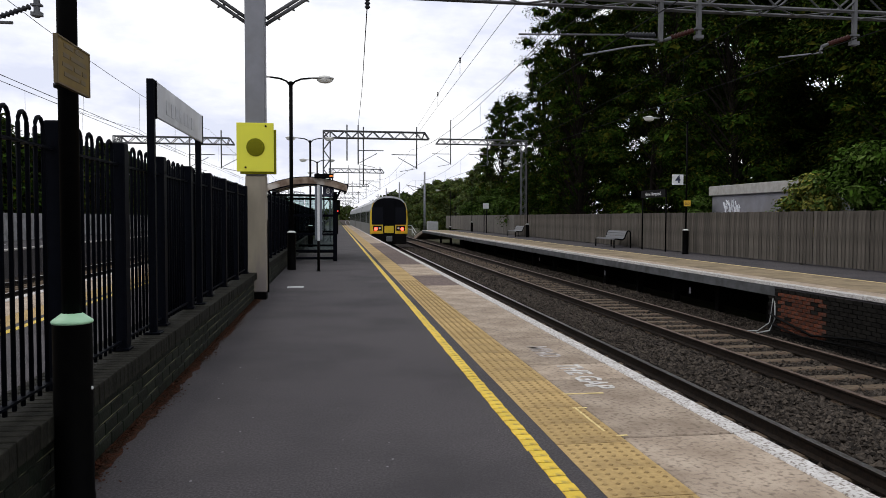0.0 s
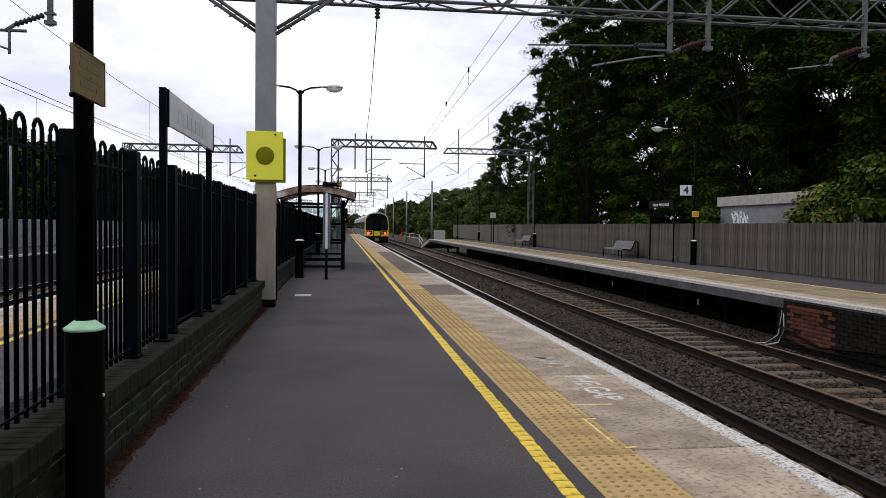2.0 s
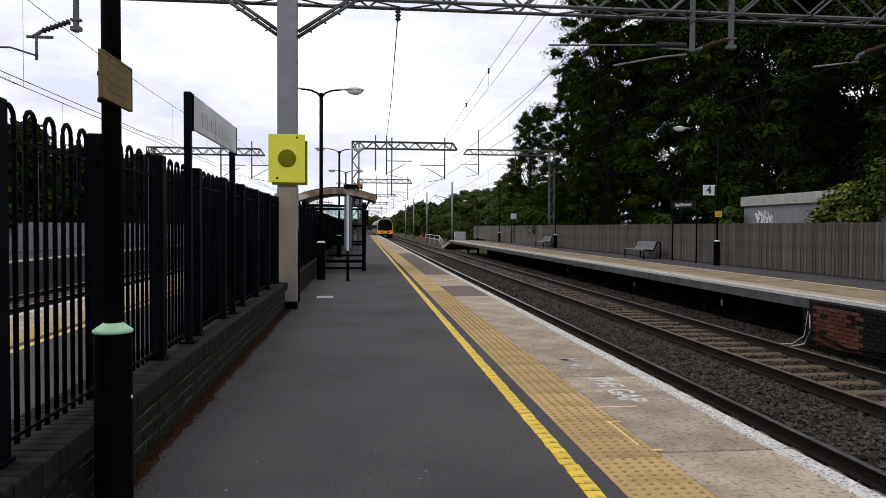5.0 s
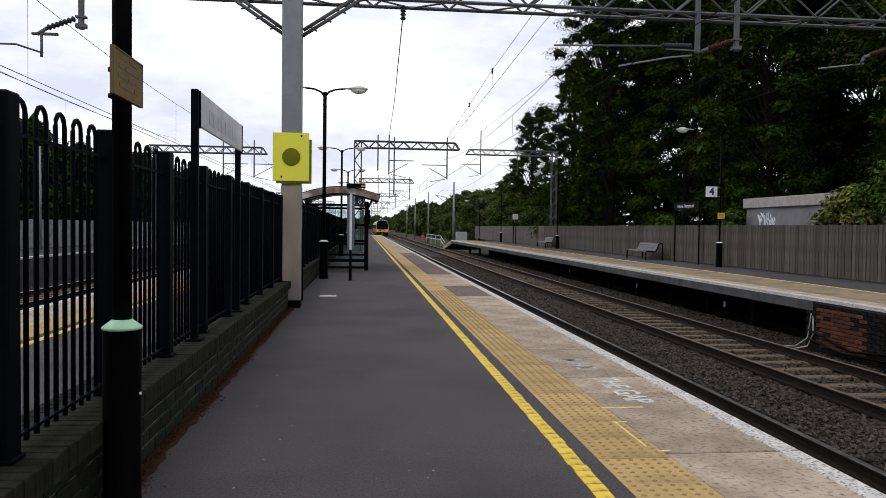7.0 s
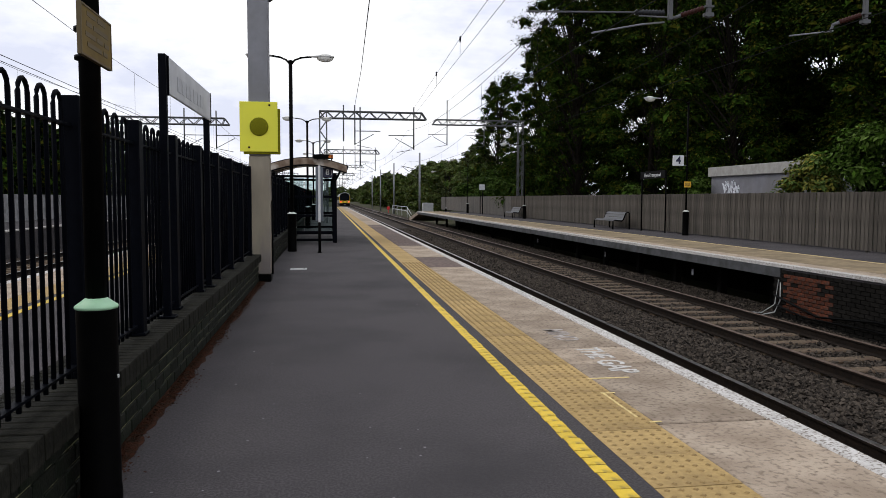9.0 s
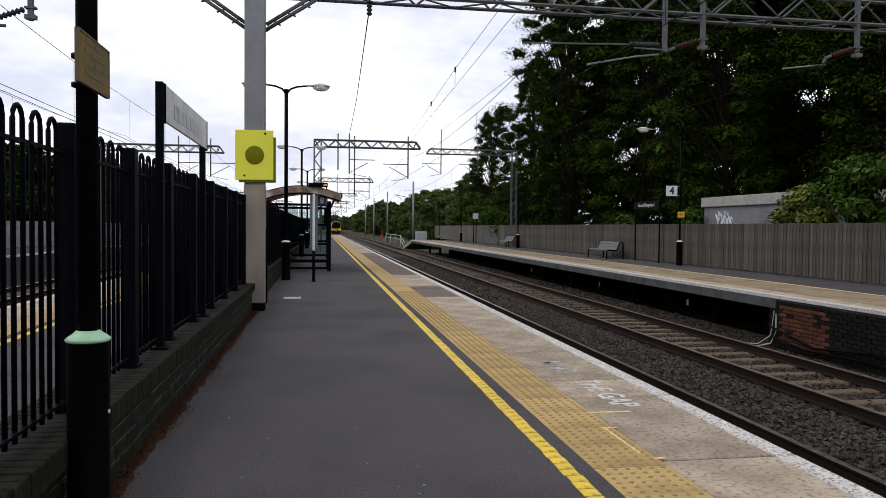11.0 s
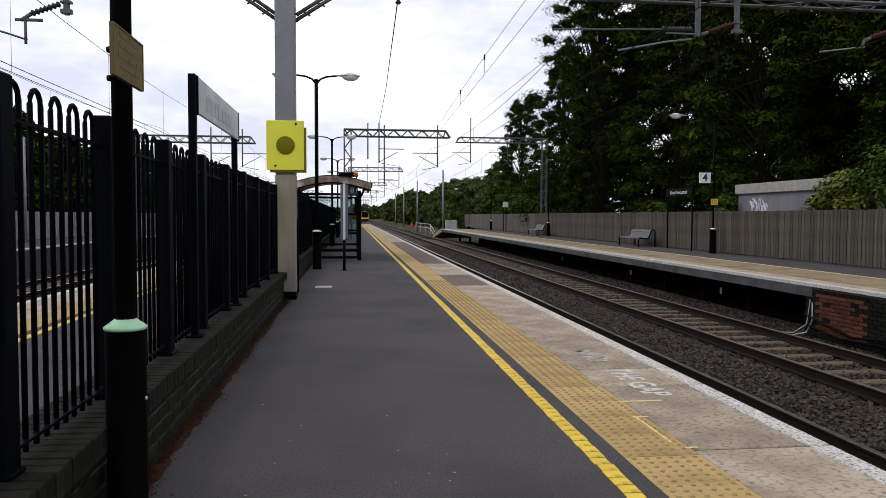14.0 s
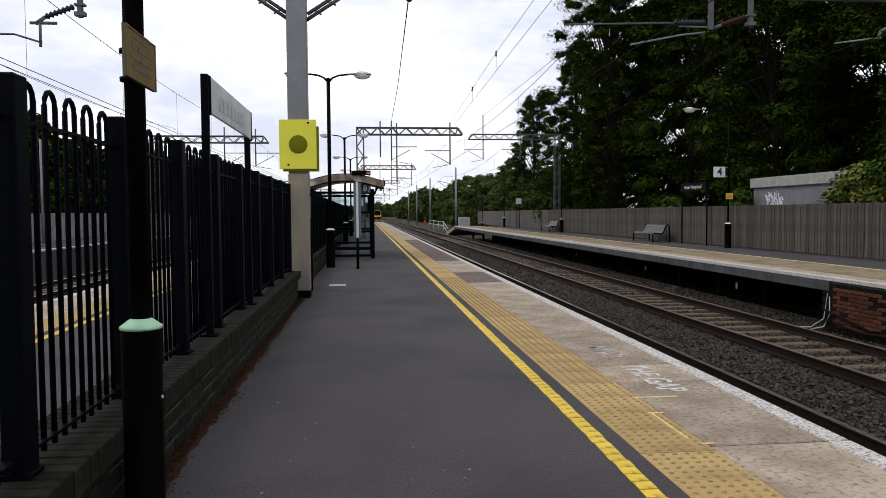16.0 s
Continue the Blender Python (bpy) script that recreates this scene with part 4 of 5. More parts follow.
part("bracket", bm, BLACK_SATIN, display)

stop_sign = thing("car_stop_sign", (-2.69, 22.90, 1.90), "dark blue car stop sign with a white 8", "sign")
bm = bmesh.new()
bevel_box(bm, -0.17, 0.13, -0.02, 0.0, 0.0, 0.27, 0.004)
part("plate", bm, NAVY, stop_sign)
lettering("figure", "8", 0.23, WHITE, stop_sign, pose(-0.03, -0.0215, 0.135, 90), 0.002)
lettering("mark", ")", 0.17, WHITE, stop_sign, pose(0.085, -0.0215, 0.135, 90), 0.002)

totem = thing("slim_notice_board", (-2.91, 19.0, 0), "slim pale notice board on a black post", "notice board")
bm = bmesh.new()
tube(bm, [(0, 0, 0), (0, 0, 0.80)], 0.035, 10)
bevel_box(bm, -0.05, 0.05, -0.05, 0.05, 0, 0.02, 0.004)
part("post", bm, BLACK_SATIN, totem)
bm = bmesh.new()
bevel_box(bm, -0.085, 0.09, -0.012, 0.012, 0.76, 2.03, 0.004)
part("panel", bm, PANEL_BLUE, totem, "grey-blue panel")
bm = bmesh.new()
bevel_box(bm, -0.028, 0.028, -0.035, 0.035, 0.73, 2.06, 0.006)
part("spine", bm, WHITE, totem, "white spine")

# ---- platform details ----
drain = thing("access_cover", (-3.245, 14.98, 0), "pale metal access cover set in the asphalt", "cover")
bm = bmesh.new()
bevel_box(bm, -0.15, 0.15, -0.16, 0.16, -0.01, 0.005, 0.003)
part("plate", bm, CABINET, drain)
bm = bmesh.new()
for x in (-0.1, 0.1):
    lathe(bm, [(0.014, 0.004), (0.014, 0.009)], 8, (x, 0, 0))
part("bolt", bm, GALV_DARK, drain)

legend = thing("platform_lettering", (0, 0, 0.0), "worn white MIND THE GAP lettering painted on the coping", "marking", kind="structure")
lettering("word", "THE GAP", 0.29, FADED_WHITE, legend, pose(-0.51, 6.88, 0.0025, 0, 0, -90) @ Matrix.Diagonal((0.80, 1, 1, 1)), 0.0012, bold=0.006)
lettering("word", "MIND", 0.29, WORN_LETTER, legend, pose(-0.53, 7.98, 0.0025, 0, 0, -90) @ Matrix.Diagonal((0.80, 1, 1, 1)), 0.0012, bold=0.006)
bracket_mark = thing("worn_yellow_mark", (0, 0, 0), "worn yellow bracket mark painted across the paving", "marking", kind="structure")
for pts in ([(-0.91, 5.88), (-0.825, 5.88)], [(-0.90, 5.86), (-0.90, 5.34)], [(-0.855, 5.23), (-0.80, 5.23)]):
    (x0, y0), (x1, y1) = pts
    bm = bmesh.new()
    box(bm, min(x0, x1) - 0.008, max(x0, x1) + 0.008, min(y0, y1) - 0.010, max(y0, y1) + 0.010, 0.0022, 0.0052)
    part("stroke", bm, FADED_YELLOW, bracket_mark)
bm = bmesh.new()
box(bm, -0.86, -0.55, 6.27, 6.295, 0.0, 0.003)
part("stroke", bm, FADED_YELLOW, bracket_mark)

# strip of litter and rust at the wall's foot
rng = np.random.default_rng(5)
n = 16000
yy = rng.uniform(2.4, 13, n)
xx = WALL_X1 + 0.005 + np.abs(rng.normal(0, 0.048, n)) * (0.6 + 0.5 * np.sin(yy * 1.7) ** 2)
a = rng.uniform(0, 6.28, n)
s = rng.uniform(0.004, 0.011, n)
p0 = np.stack([xx, yy, rng.uniform(0.003, 0.014, n)], 1)
u = np.stack([np.cos(a) * s, np.sin(a) * s, rng.uniform(-0.4, 0.4, n) * s], 1)
w = np.stack([-np.sin(a) * s * 0.6, np.cos(a) * s * 0.6, rng.uniform(-0.4, 0.4, n) * s], 1)
v = np.stack([p0 - u, p0 + w, p0 + u, p0 - w], 1).reshape(-1, 3)
strip_v, strip_f = [], []
for i in range(220):
    sy = 2.4 + i * 0.05
    wdt = 0.085 + 0.06 * noise.noise((sy * 1.3, 0.0, 3.0)) + 0.035 * noise.noise((sy * 6.0, 2.0, 0.0))
    strip_v += [(WALL_X1 - 0.01, sy, 0.004), (WALL_X1 + max(0.03, wdt) * 0.6, sy, 0.006), (WALL_X1 + max(0.03, wdt), sy, 0.0015)]
    if i:
        k = 3 * i
        strip_f += [(k - 3, k - 2, k + 1, k), (k - 2, k - 1, k + 2, k + 1)]
tagged(new("moss_strip", raw_mesh("moss_strip", strip_v, strip_f, [MOSS_RED])), "rusty red-brown moss strip at the wall's foot", "moss", kind="stuff")
litter = new("leaf_litter", raw_mesh("leaf_litter", v, np.arange(n * 4).reshape(n, 4), [MOSS_RED]))
tagged(litter, "rusty brown leaf litter along the wall's foot", "leaf litter", kind="stuff")
n = 150
p0 = np.stack([rng.uniform(-3.5, -1.5, n), rng.uniform(2.3, 22, n), np.full(n, 0.0035)], 1)
s = rng.uniform(0.004, 0.009, n)
ang = np.arange(6) * math.pi / 3
v = (p0[:, None, :] + np.stack([np.cos(ang), np.sin(ang), ang * 0], 1)[None] * s[:, None, None]).reshape(-1, 3)
gum = new("gum_specks", raw_mesh("gum_specks", v, np.arange(n * 6).reshape(n, 6), [FASCIA]))
tagged(gum, "pale trodden gum specks on the asphalt", "specks", kind="stuff")


# ---- overhead line: gantries, arms, wires ----
def ribbed(bm, p0, p1, r, ribs=7):
    """An insulator with sheds between two points."""
    p0, p1 = Vector(p0), Vector(p1)
    d = p1 - p0
    b = bmesh.new()
    prof = []
    for i in range(ribs):
        z0, z1 = i / ribs, (i + 1) / ribs
        prof += [(r * 0.5, z0 * d.length), (r, (z0 * 0.6 + z1 * 0.4) * d.length), (r * 0.5, z1 * d.length - 0.002)]
    lathe(b, prof, 10)
    q = Vector((0, 0, 1)).rotation_difference(d)
    join(bm, b, Matrix.Translation(p0) @ q.to_matrix().to_4x4())


def registration(at, drop, s, reach, label, group, brown=True, hooked=True, low_steady=True):
    """A drop tube under a beam, with an insulator and the arms that hold the wire. s: -1 or +1, the way it reaches."""
    t = thing("registration_arm", at, label, "overhead arm", group)
    bm = bmesh.new()
    bevel_box(bm, -0.036, 0.036, -0.036, 0.036, -drop, 0.45, 0.006)
    box(bm, -0.075, 0.075, -0.05, 0.05, -drop + 0.02, -drop + 0.08)
    box(bm, -0.075, 0.075, -0.05, 0.05, -drop + 0.17, -drop + 0.20)
    part("drop_tube", bm, GALV_DARK, t)
    bm = bmesh.new()
    ribbed(bm, (s * 0.09, 0, -drop + 0.16), (s * 0.50, 0, -drop + (0.0 if hooked else 0.02)), 0.05)
    part("insulator", bm, INSULATOR if brown else INSULATOR_GREY, t, "ribbed porcelain insulator")
    if hooked:
        bm = bmesh.new()
        tube(bm, [(s * 0.50, 0, -drop), (s * 0.64, 0, -drop - 0.10)], 0.03, 8)
        tube(bm, [(s * 0.34, 0, -drop - 0.09), (s * 0.72, 0, -drop - 0.09)], 0.024, 8)
        tube(bm, [(s * 0.58, 0, -drop - 0.06), (s * 0.58, 0, -drop - 0.44)], 0.022, 8)
        part("tube_arm", bm, GALV_DARK, t)
        bm = bmesh.new()
        tube(bm, [(s * 0.56, 0, -drop - 0.38), (s * 0.95, 0, -drop - 0.26), (s * 1.2, 0, -drop - 0.26), (s * 1.52, 0, -drop - 0.42)], 0.016, 6)
        part("steady_arm", bm, GALV_DARK, t)
    else:
        bm = bmesh.new()
        tube(bm, [(s * 0.50, 0, -drop + 0.02), (s * 0.62, 0, -drop - 0.03)], 0.028, 8)
        if low_steady:
            tube(bm, [(s * 0.60, 0, -drop - 0.02), (s * 0.66, 0, -drop - 0.15)], 0.024, 6)
        part("tube_arm", bm, GALV_DARK, t)
        bm = bmesh.new()
        tube(bm, [(s * 0.60, 0, -drop - 0.13), (s * 1.42, 0, -drop - 0.24)] if low_steady else [(s * 0.60, 0, -drop - 0.02), (s * 1.22, 0, -drop - 0.01)], 0.014, 6)
        part("steady_arm", bm, GALV, t)
    return t


ARMS = "registration arms under the gantries"
LBL = "galvanised overhead line arm with a ribbed insulator"
registration((-6.92, PILLAR_Y, 4.92), 0.66, -1, 0.9, LBL, ARMS, False)
registration((-10.7, PILLAR_Y, 4.92), 0.66, -1, 0.9, LBL, ARMS, False)
registration((3.60, PILLAR_Y, 4.92), 0.60, -1, 0.9, LBL, ARMS, True, False, False)
registration((6.50, PILLAR_Y, 4.92), 0.60, -1, 0.9, LBL, ARMS, True, False)
arm2 = thing("strain_arm", (2.92, PILLAR_Y, 4.92), "long steel tube arm with a grey ribbed insulator", "overhead arm", ARMS)
bm = bmesh.new()
bevel_box(bm, -0.036, 0.036, -0.036, 0.036, -0.66, 0.4, 0.006)
part("drop_tube", bm, GALV_DARK, arm2)
bm = bmesh.new()
ribbed(bm, (-0.10, 0, -0.55), (-0.62, 0, -0.56), 0.055, 9)
part("insulator", bm, INSULATOR_GREY, arm2, "grey ribbed insulator")
bm = bmesh.new()
tube(bm, [(-0.6, 0, -0.56), (-2.45, 0, -0.62)], 0.015, 8)
part("tube_arm", bm, GALV_DARK, arm2)
bm = bmesh.new()
tube(bm, [(-0.1, 0, -0.70), (-0.5, 0, -0.75), (-1.35, 0, -0.92)], 0.016, 6)
part("steady_arm", bm, GALV, arm2)


def cantilever(y, x0, x1, mast_x, z, label, hangers, group, slant):
    """A lattice mast with a lattice boom out over the tracks; the boom's free end is cut at a slant."""
    g = thing("cantilever_gantry", (mast_x, y, -0.2), label, "gantry", group)
    z = z + 0.2
    bm = bmesh.new()
    for yy in (-0.18, 0.18):
        lattice(bm, (0, yy, 0), (0, yy, z + 0.36), (0.18, 0, 0), 0, 0.035, 0.5)
    for xx in (-0.18, 0.18):
        lattice(bm, (xx, 0, 0), (xx, 0, z + 0.36), (0, 0.18, 0), 0, 0.03, 0.5)
    part("mast", bm, GALV_DARK, g)
    bm = bmesh.new()
    for yy in (-0.18, 0.18):
        a, b = x0 - mast_x, x1 - mast_x
        end = b if slant > 0 else a
        tube(bm, [(a + (0.25 if slant < 0 else 0), yy, z + 0.36), (b - (0.25 if slant > 0 else 0), yy, z + 0.36)], 0.035, 4)
        tube(bm, [(a, yy, z), (b, yy, z)], 0.035, 4)
        n = max(4, int((b - a) / 0.36))
        for i in range(n):
            u, w = a + (b - a) * i / n, a + (b - a) * (i + 1) / n
            if i == n - 1 and slant > 0:
                w = b - 0.25
            tube(bm, [(u, yy, z if i % 2 == 0 else z + 0.36), (w, yy, z + 0.36 if i % 2 == 0 else z)], 0.022, 4)
        e = end - 0.25 * slant
        tube(bm, [(end, yy, z), (e, yy, z + 0.36)], 0.03, 4)
    for xx in np.arange(x0 - mast_x, x1 - mast_x, 0.9):
        tube(bm, [(xx, -0.18, z), (xx, 0.18, z)], 0.02, 4)
    part("boom", bm, GALV_DARK, g)
    for hx, top, low, s in hangers:
        bm = bmesh.new()
        tube(bm, [(hx - mast_x, 0, low + 0.2), (hx - mast_x, 0, top + 0.2)], 0.04, 6)
        h = part("hanger", bm, GALV_DARK, g)
        if s:
            bm = bmesh.new()
            tube(bm, [(hx - mast_x, 0, low + 0.95), (hx - mast_x + s * 1.35, 0, low + 0.95)], 0.025, 6)
            tube(bm, [(hx - mast_x, 0, low + 0.25), (hx - mast_x + s * 1.0, 0, low + 0.8)], 0.02, 6)
            tube(bm, [(hx - mast_x + s * 0.1, 0, low + 0.2), (hx - mast_x + s * 0.9, 0, low + 0.05)], 0.016, 6)
            part("arm", bm, GALV_DARK, h)
    return g


GAN = "lattice gantries along the line"
GL = "grey lattice steel gantry reaching over the tracks"
cantilever(41, -3.15, 2.5, -2.95, 5.49, GL, ((-1.89, 6.2, 4.3, 0), (-1.30, 6.2, 4.1, 1), (-1.02, 6.1, 3.0, 0), (1.83, 6.15, 3.9, -1)), GAN, 1)
cantilever(54, 4.63, 11.4, 11.1, 6.55, GL, ((5.7, 8.3, 5.1, -1), (8.4, 7.3, 5.1, -1)), GAN, -1)
cantilever(44, -14.5, -8.09, -14.3, 5.32, GL, ((-10.5, 6.2, 4.0, 1), (-8.8, 6.1, 4.0, 1)), GAN, 1)
for y in (72, 104, 138, 172, 208, 246):
    cantilever(y, -3.1, 2.1, -2.9, 5.49, GL, ((-1.3, 6.2, 4.1, 0), (-0.2, 6.2, 4.0, 1), (1.7, 6.1, 3.9, -1)), GAN, 1)
    if y > 80:
        cantilever(y, -14.5, -7.9, -14.3, 5.4, GL, ((-10.5, 6.2, 4.0, 1), (-8.8, 6.1, 4.0, 1)), GAN, 1)


def wire_run(name, label, spans, x, z_contact, z_cat, sag=0.55, r=0.007):
    """A contact wire with a sagging catenary over it, gantry to gantry."""
    t = thing(name, (0, 0, 0), label, "overhead wire", "overhead wires")
    bm = bmesh.new()
    tube(bm, [(x, spans[0], z_contact), (x, spans[-1], z_contact)], r, 5)
    part("contact_wire", bm, WIRE, t)
    bd = bmesh.new()
    for y0, y1 in zip(spans, spans[1:]):
        pts = [(x, y0 + (y1 - y0) * i / 10, z_cat - sag * 4 * (i / 10) * (1 - i / 10)) for i in range(11)]
        bm = bmesh.new()
        tube(bm, pts, r, 5, cap=False)
        part("catenary_wire", bm, WIRE, t)
        for i in range(1, 10, 2):
            tube(bd, [pts[i], (x, pts[i][1], z_contact)], 0.004, 4)
    part("dropper_set", bd, WIRE, t)["kind"] = "stuff"
    return t


SPANS = [-18, 13.2, 41, 72, 104, 138, 172, 208, 246, 300]
wire_run("overhead_wire", "dark overhead contact and catenary wire over the near track", SPANS, NEAR_TRACK + 0.05, 3.86, 4.92)
wire_run("overhead_wire", "dark overhead contact and catenary wire over the far track", SPANS, FAR_TRACK, 3.84, 4.85)
for x in LEFT_TRACKS:
    wire_run("overhead_wire", "dark overhead contact and catenary wire over the outer tracks", SPANS, x + 0.1, 3.92, 5.78, 0.42)


def single_wire(label, pts, r=0.01, drops=()):
    t = thing("feeder_wire", (0, 0, 0), label, "overhead wire", "overhead wires")
    bm = bmesh.new()
    tube(bm, pts, r, 5)
    part("wire", bm, WIRE, t)
    for p, z in drops:
        bm = bmesh.new()
        tube(bm, [p, (p[0], p[1], z)], 0.006, 4)
        ribbed(bm, (p[0], p[1], p[2] - 0.12), (p[0], p[1], p[2] + 0.06), 0.035, 3)
        part("dropper", bm, WIRE, t)


single_wire("thin earth wire between the gantries", [(-1.99, 13.25, 4.78), (-1.7, 24, 5.15), (-1.30, 41, 6.15)])
single_wire("high feeder wire over the near track", [(1.35, -10, 6.8), (1.45, 18, 6.55), (1.5, 25, 6.42), (1.83, 41, 6.1)], 0.007, (((1.5, 25, 6.42), 5.9), ((1.6, 31, 6.3), 5.75)))
single_wire("second high feeder wire over the near track", [(1.35, -10, 6.3), (1.45, 18, 6.0), (1.6, 31, 5.78), (1.7, 41, 5.55)], 0.007)
for x in LEFT_TRACKS:
    single_wire("auxiliary wire just over the outer tracks' contact wire", [(x + 0.1, -18, 4.04), (x + 0.1, 300, 4.04)], 0.008)
single_wire("high feeder wire to the far gantry", [(4.6, 18, 7.2), (5.7, 54, 8.2)], 0.01)
bm = bmesh.new()
ribbed(bm, (-1.99, 13.25, 4.66), (-1.99, 13.25, 4.90), 0.05, 4)
tagged(part("wire_anchor", bm, INSULATOR_GREY), "small dark insulator under the gantry beam", "insulator")

# upright masts beside the line
for x, y, h in ((8.85, 96, 8.7), (8.6, 131, 9.0), (8.6, 165, 9.2), (8.8, 200, 9.0)):
    m = thing("line_mast", (x, y, -1.55), "plain grey steel mast beside the line", "mast", "line masts")
    bm = bmesh.new()
    tube(bm, [(0, 0, 0), (0, 0, h)], 0.14, 12, 0.11)
    part("pole", bm, GALV, m)
    bm = bmesh.new()
    tube(bm, [(0, 0, h - 2.2), (-2.4, 0, h - 1.7)], 0.04, 6)
    tube(bm, [(0, 0, h - 3.4), (-2.2, 0, h - 1.8)], 0.03, 6)
    part("arm", bm, GALV_DARK, m)

# ---- lineside things past the platform end ----
cab2 = thing("lineside_cabinet", (9.1, 90, -0.85), "pale grey lineside equipment cabinet", "cabinet")
bm = bmesh.new()
bevel_box(bm, -0.65, 0.65, -0.4, 0.4, 0.1, 1.65, 0.02)
part("body", bm, CABINET, cab2)
for s in (-1, 1):
    bm = bmesh.new()
    bevel_box(bm, s * 0.32 - 0.29, s * 0.32 + 0.29, -0.425, -0.395, 0.2, 1.55, 0.01)
    part("door", bm, CABINET, cab2)
bm = bmesh.new()
bevel_box(bm, -0.7, 0.7, -0.45, 0.45, 0.0, 0.1, 0.02)
part("plinth", bm, COPING, cab2)
barrier = thing("white_barrier", (7.0, 87, -1.4), "low white tubular barrier beside the track", "barrier")
for z in (1.15, 1.65):
    bm = bmesh.new()
    tube(bm, [(-0.2, 0, z - 0.75), (0.0, 7, z), (0.1, 29, z)], 0.045, 6)
    part("rail_bar", bm, CABINET, barrier)
for y in (7.0, 14, 21, 28.5):
    bm = bmesh.new()
    tube(bm, [(0.05, y, 0), (0.05, y, 1.65)], 0.045, 6)
    part("post", bm, CABINET, barrier)
bm = bmesh.new()
tube(bm, [(0, 0, 0), (0, 0, 1.3)], 0.05, 6)
bevel_box(bm, -0.25, 0.25, -0.05, 0.05, 0.9, 1.4, 0.05)
red = part("red_marker", bm, RED_PLASTIC)
tagged(red, "red marker board beside the track", "marker").location = (6.9, 122, -1.4)

signal = thing("platform_signal", (-2.35, 58, 0), "black colour-light signal showing red at the platform", "signal")
bm = bmesh.new()
tube(bm, [(0, 0, 0), (0, 0, 1.6)], 0.06, 8)
part("post", bm, BLACK_SATIN, signal)
bm = bmesh.new()
bevel_box(bm, -0.2, 0.2, -0.1, 0.12, 1.5, 2.6, 0.03)
part("head", bm, BLACK_SATIN, signal)
bm = bmesh.new()
lathe(bm, [(0.07, 0), (0.07, 0.02)], 12)
bm.transform(pose(0, -0.1, 1.75, 90))
part("lens", bm, SIGNAL_RED, signal, "lit red lens")

# ---- platform 4 things ----
P4_LAMPS = "lamp posts along the opposite platform"
p4lamps = []
for y in (26.4, 48.8, 69.0, 82.0):
    p4lamps.append(platform_lamp((10.05, y, -0.002 if y < 76 else -0.6), (-1,), 4.72, 0.032, 0.11, CAP_WHITE, "pale conical cap", "black single-armed lamp post with a grey lantern", P4_LAMPS, 0.9, 1.06))
four = thing("platform_number_sign", (9.70, 26.38, 2.50), "white platform number sign with a dark 4", "sign")
bm = bmesh.new()
bevel_box(bm, -0.21, 0.21, -0.02, 0.02, 0.0, 0.37, 0.005)
part("plate", bm, WHITE, four)
lettering("figure", "4", 0.36, NAVY, four, pose(0, -0.0225, 0.185, 90), 0.002, bold=0.012)
bm = bmesh.new()
for z in (0.02, 0.35):
    tube(bm, [(0.15, 0, z), (0.36, 0.02, z)], 0.012, 6)
part("bracket", bm, GALV, four)
plate = thing("yellow_notice", (10.05, 26.33, 1.73), "small orange-yellow notice on the lamp post", "sign")
bm = bmesh.new()
bevel_box(bm, -0.13, 0.13, -0.012, 0.0, 0.0, 0.21, 0.003)
part("plate", bm, ORANGE_SIGN, plate)
bm = bmesh.new()
bars(bm, pose(0, -0.0122, 0.105, 90), 3, 0.2, 0.12, 0.001, 8)
part("writing", bm, SIGN_TEXT_DARK, plate)
nb = thing("platform_name_board", (10.12, 28.2, 0), "black station name board with white lettering on two posts", "sign")
for y in (0.0, 2.2):
    bm = bmesh.new()
    tube(bm, [(0, y, 0), (0, y, 2.42)], 0.03, 8)
    part("post", bm, BLACK_SATIN, nb)
bm = bmesh.new()
bevel_box(bm, -0.06, -0.04, -0.05, 2.25, 2.12, 2.42, 0.004)
pn = part("panel", bm, BLACK_SATIN, nb)
lettering("station_name", "Hemel Hempstead", 0.2, WHITE, pn, pose(-0.062, 1.1, 2.26, 90, 0, -90), 0.001)


def platform_bench(at, label):
    """A steel seat along the platform, facing the track: slatted seat and back in one curve, on two side frames."""
    t = thing("platform_bench", at, label, "bench", "benches on the opposite platform")
    curve = [(-0.32, 0.36), (-0.28, 0.40), (-0.20, 0.415), (-0.05, 0.39), (0.06, 0.385), (0.13, 0.42), (0.18, 0.52), (0.22, 0.64), (0.27, 0.72), (0.33, 0.73), (0.38, 0.69)]
    for (x0, z0), (x1, z1) in zip(curve, curve[1:]):
        b = bmesh.new()
        d = Vector((x1 - x0, 0, z1 - z0)).normalized()
        nrm = Vector((-d.z, 0, d.x)) * 0.012
        k0, k1 = Vector((x0, 0, z0)) + d * 0.01, Vector((x1, 0, z1)) - d * 0.01
        extrude_profile(b, [((k0 - nrm).x, (k0 - nrm).z), ((k1 - nrm).x, (k1 - nrm).z), ((k1 + nrm).x, (k1 + nrm).z), ((k0 + nrm).x, (k0 + nrm).z)], -1.12, 1.12)
        part("slat", b, SLAT_GREY, t)
    for y in (-1.13, 1.13):
        b = bmesh.new()
        tube(b, [(-0.33, y, 0.0), (-0.33, y, 0.34), (-0.28, y, 0.385), (0.06, y, 0.36), (0.14, y, 0.42), (0.25, y, 0.70), (0.33, y, 0.745), (0.40, y, 0.69), (0.41, y, 0.40), (0.41, y, 0.0)], 0.03, 6)
        part("side_frame", b, BLACK_SATIN, t)
    return t


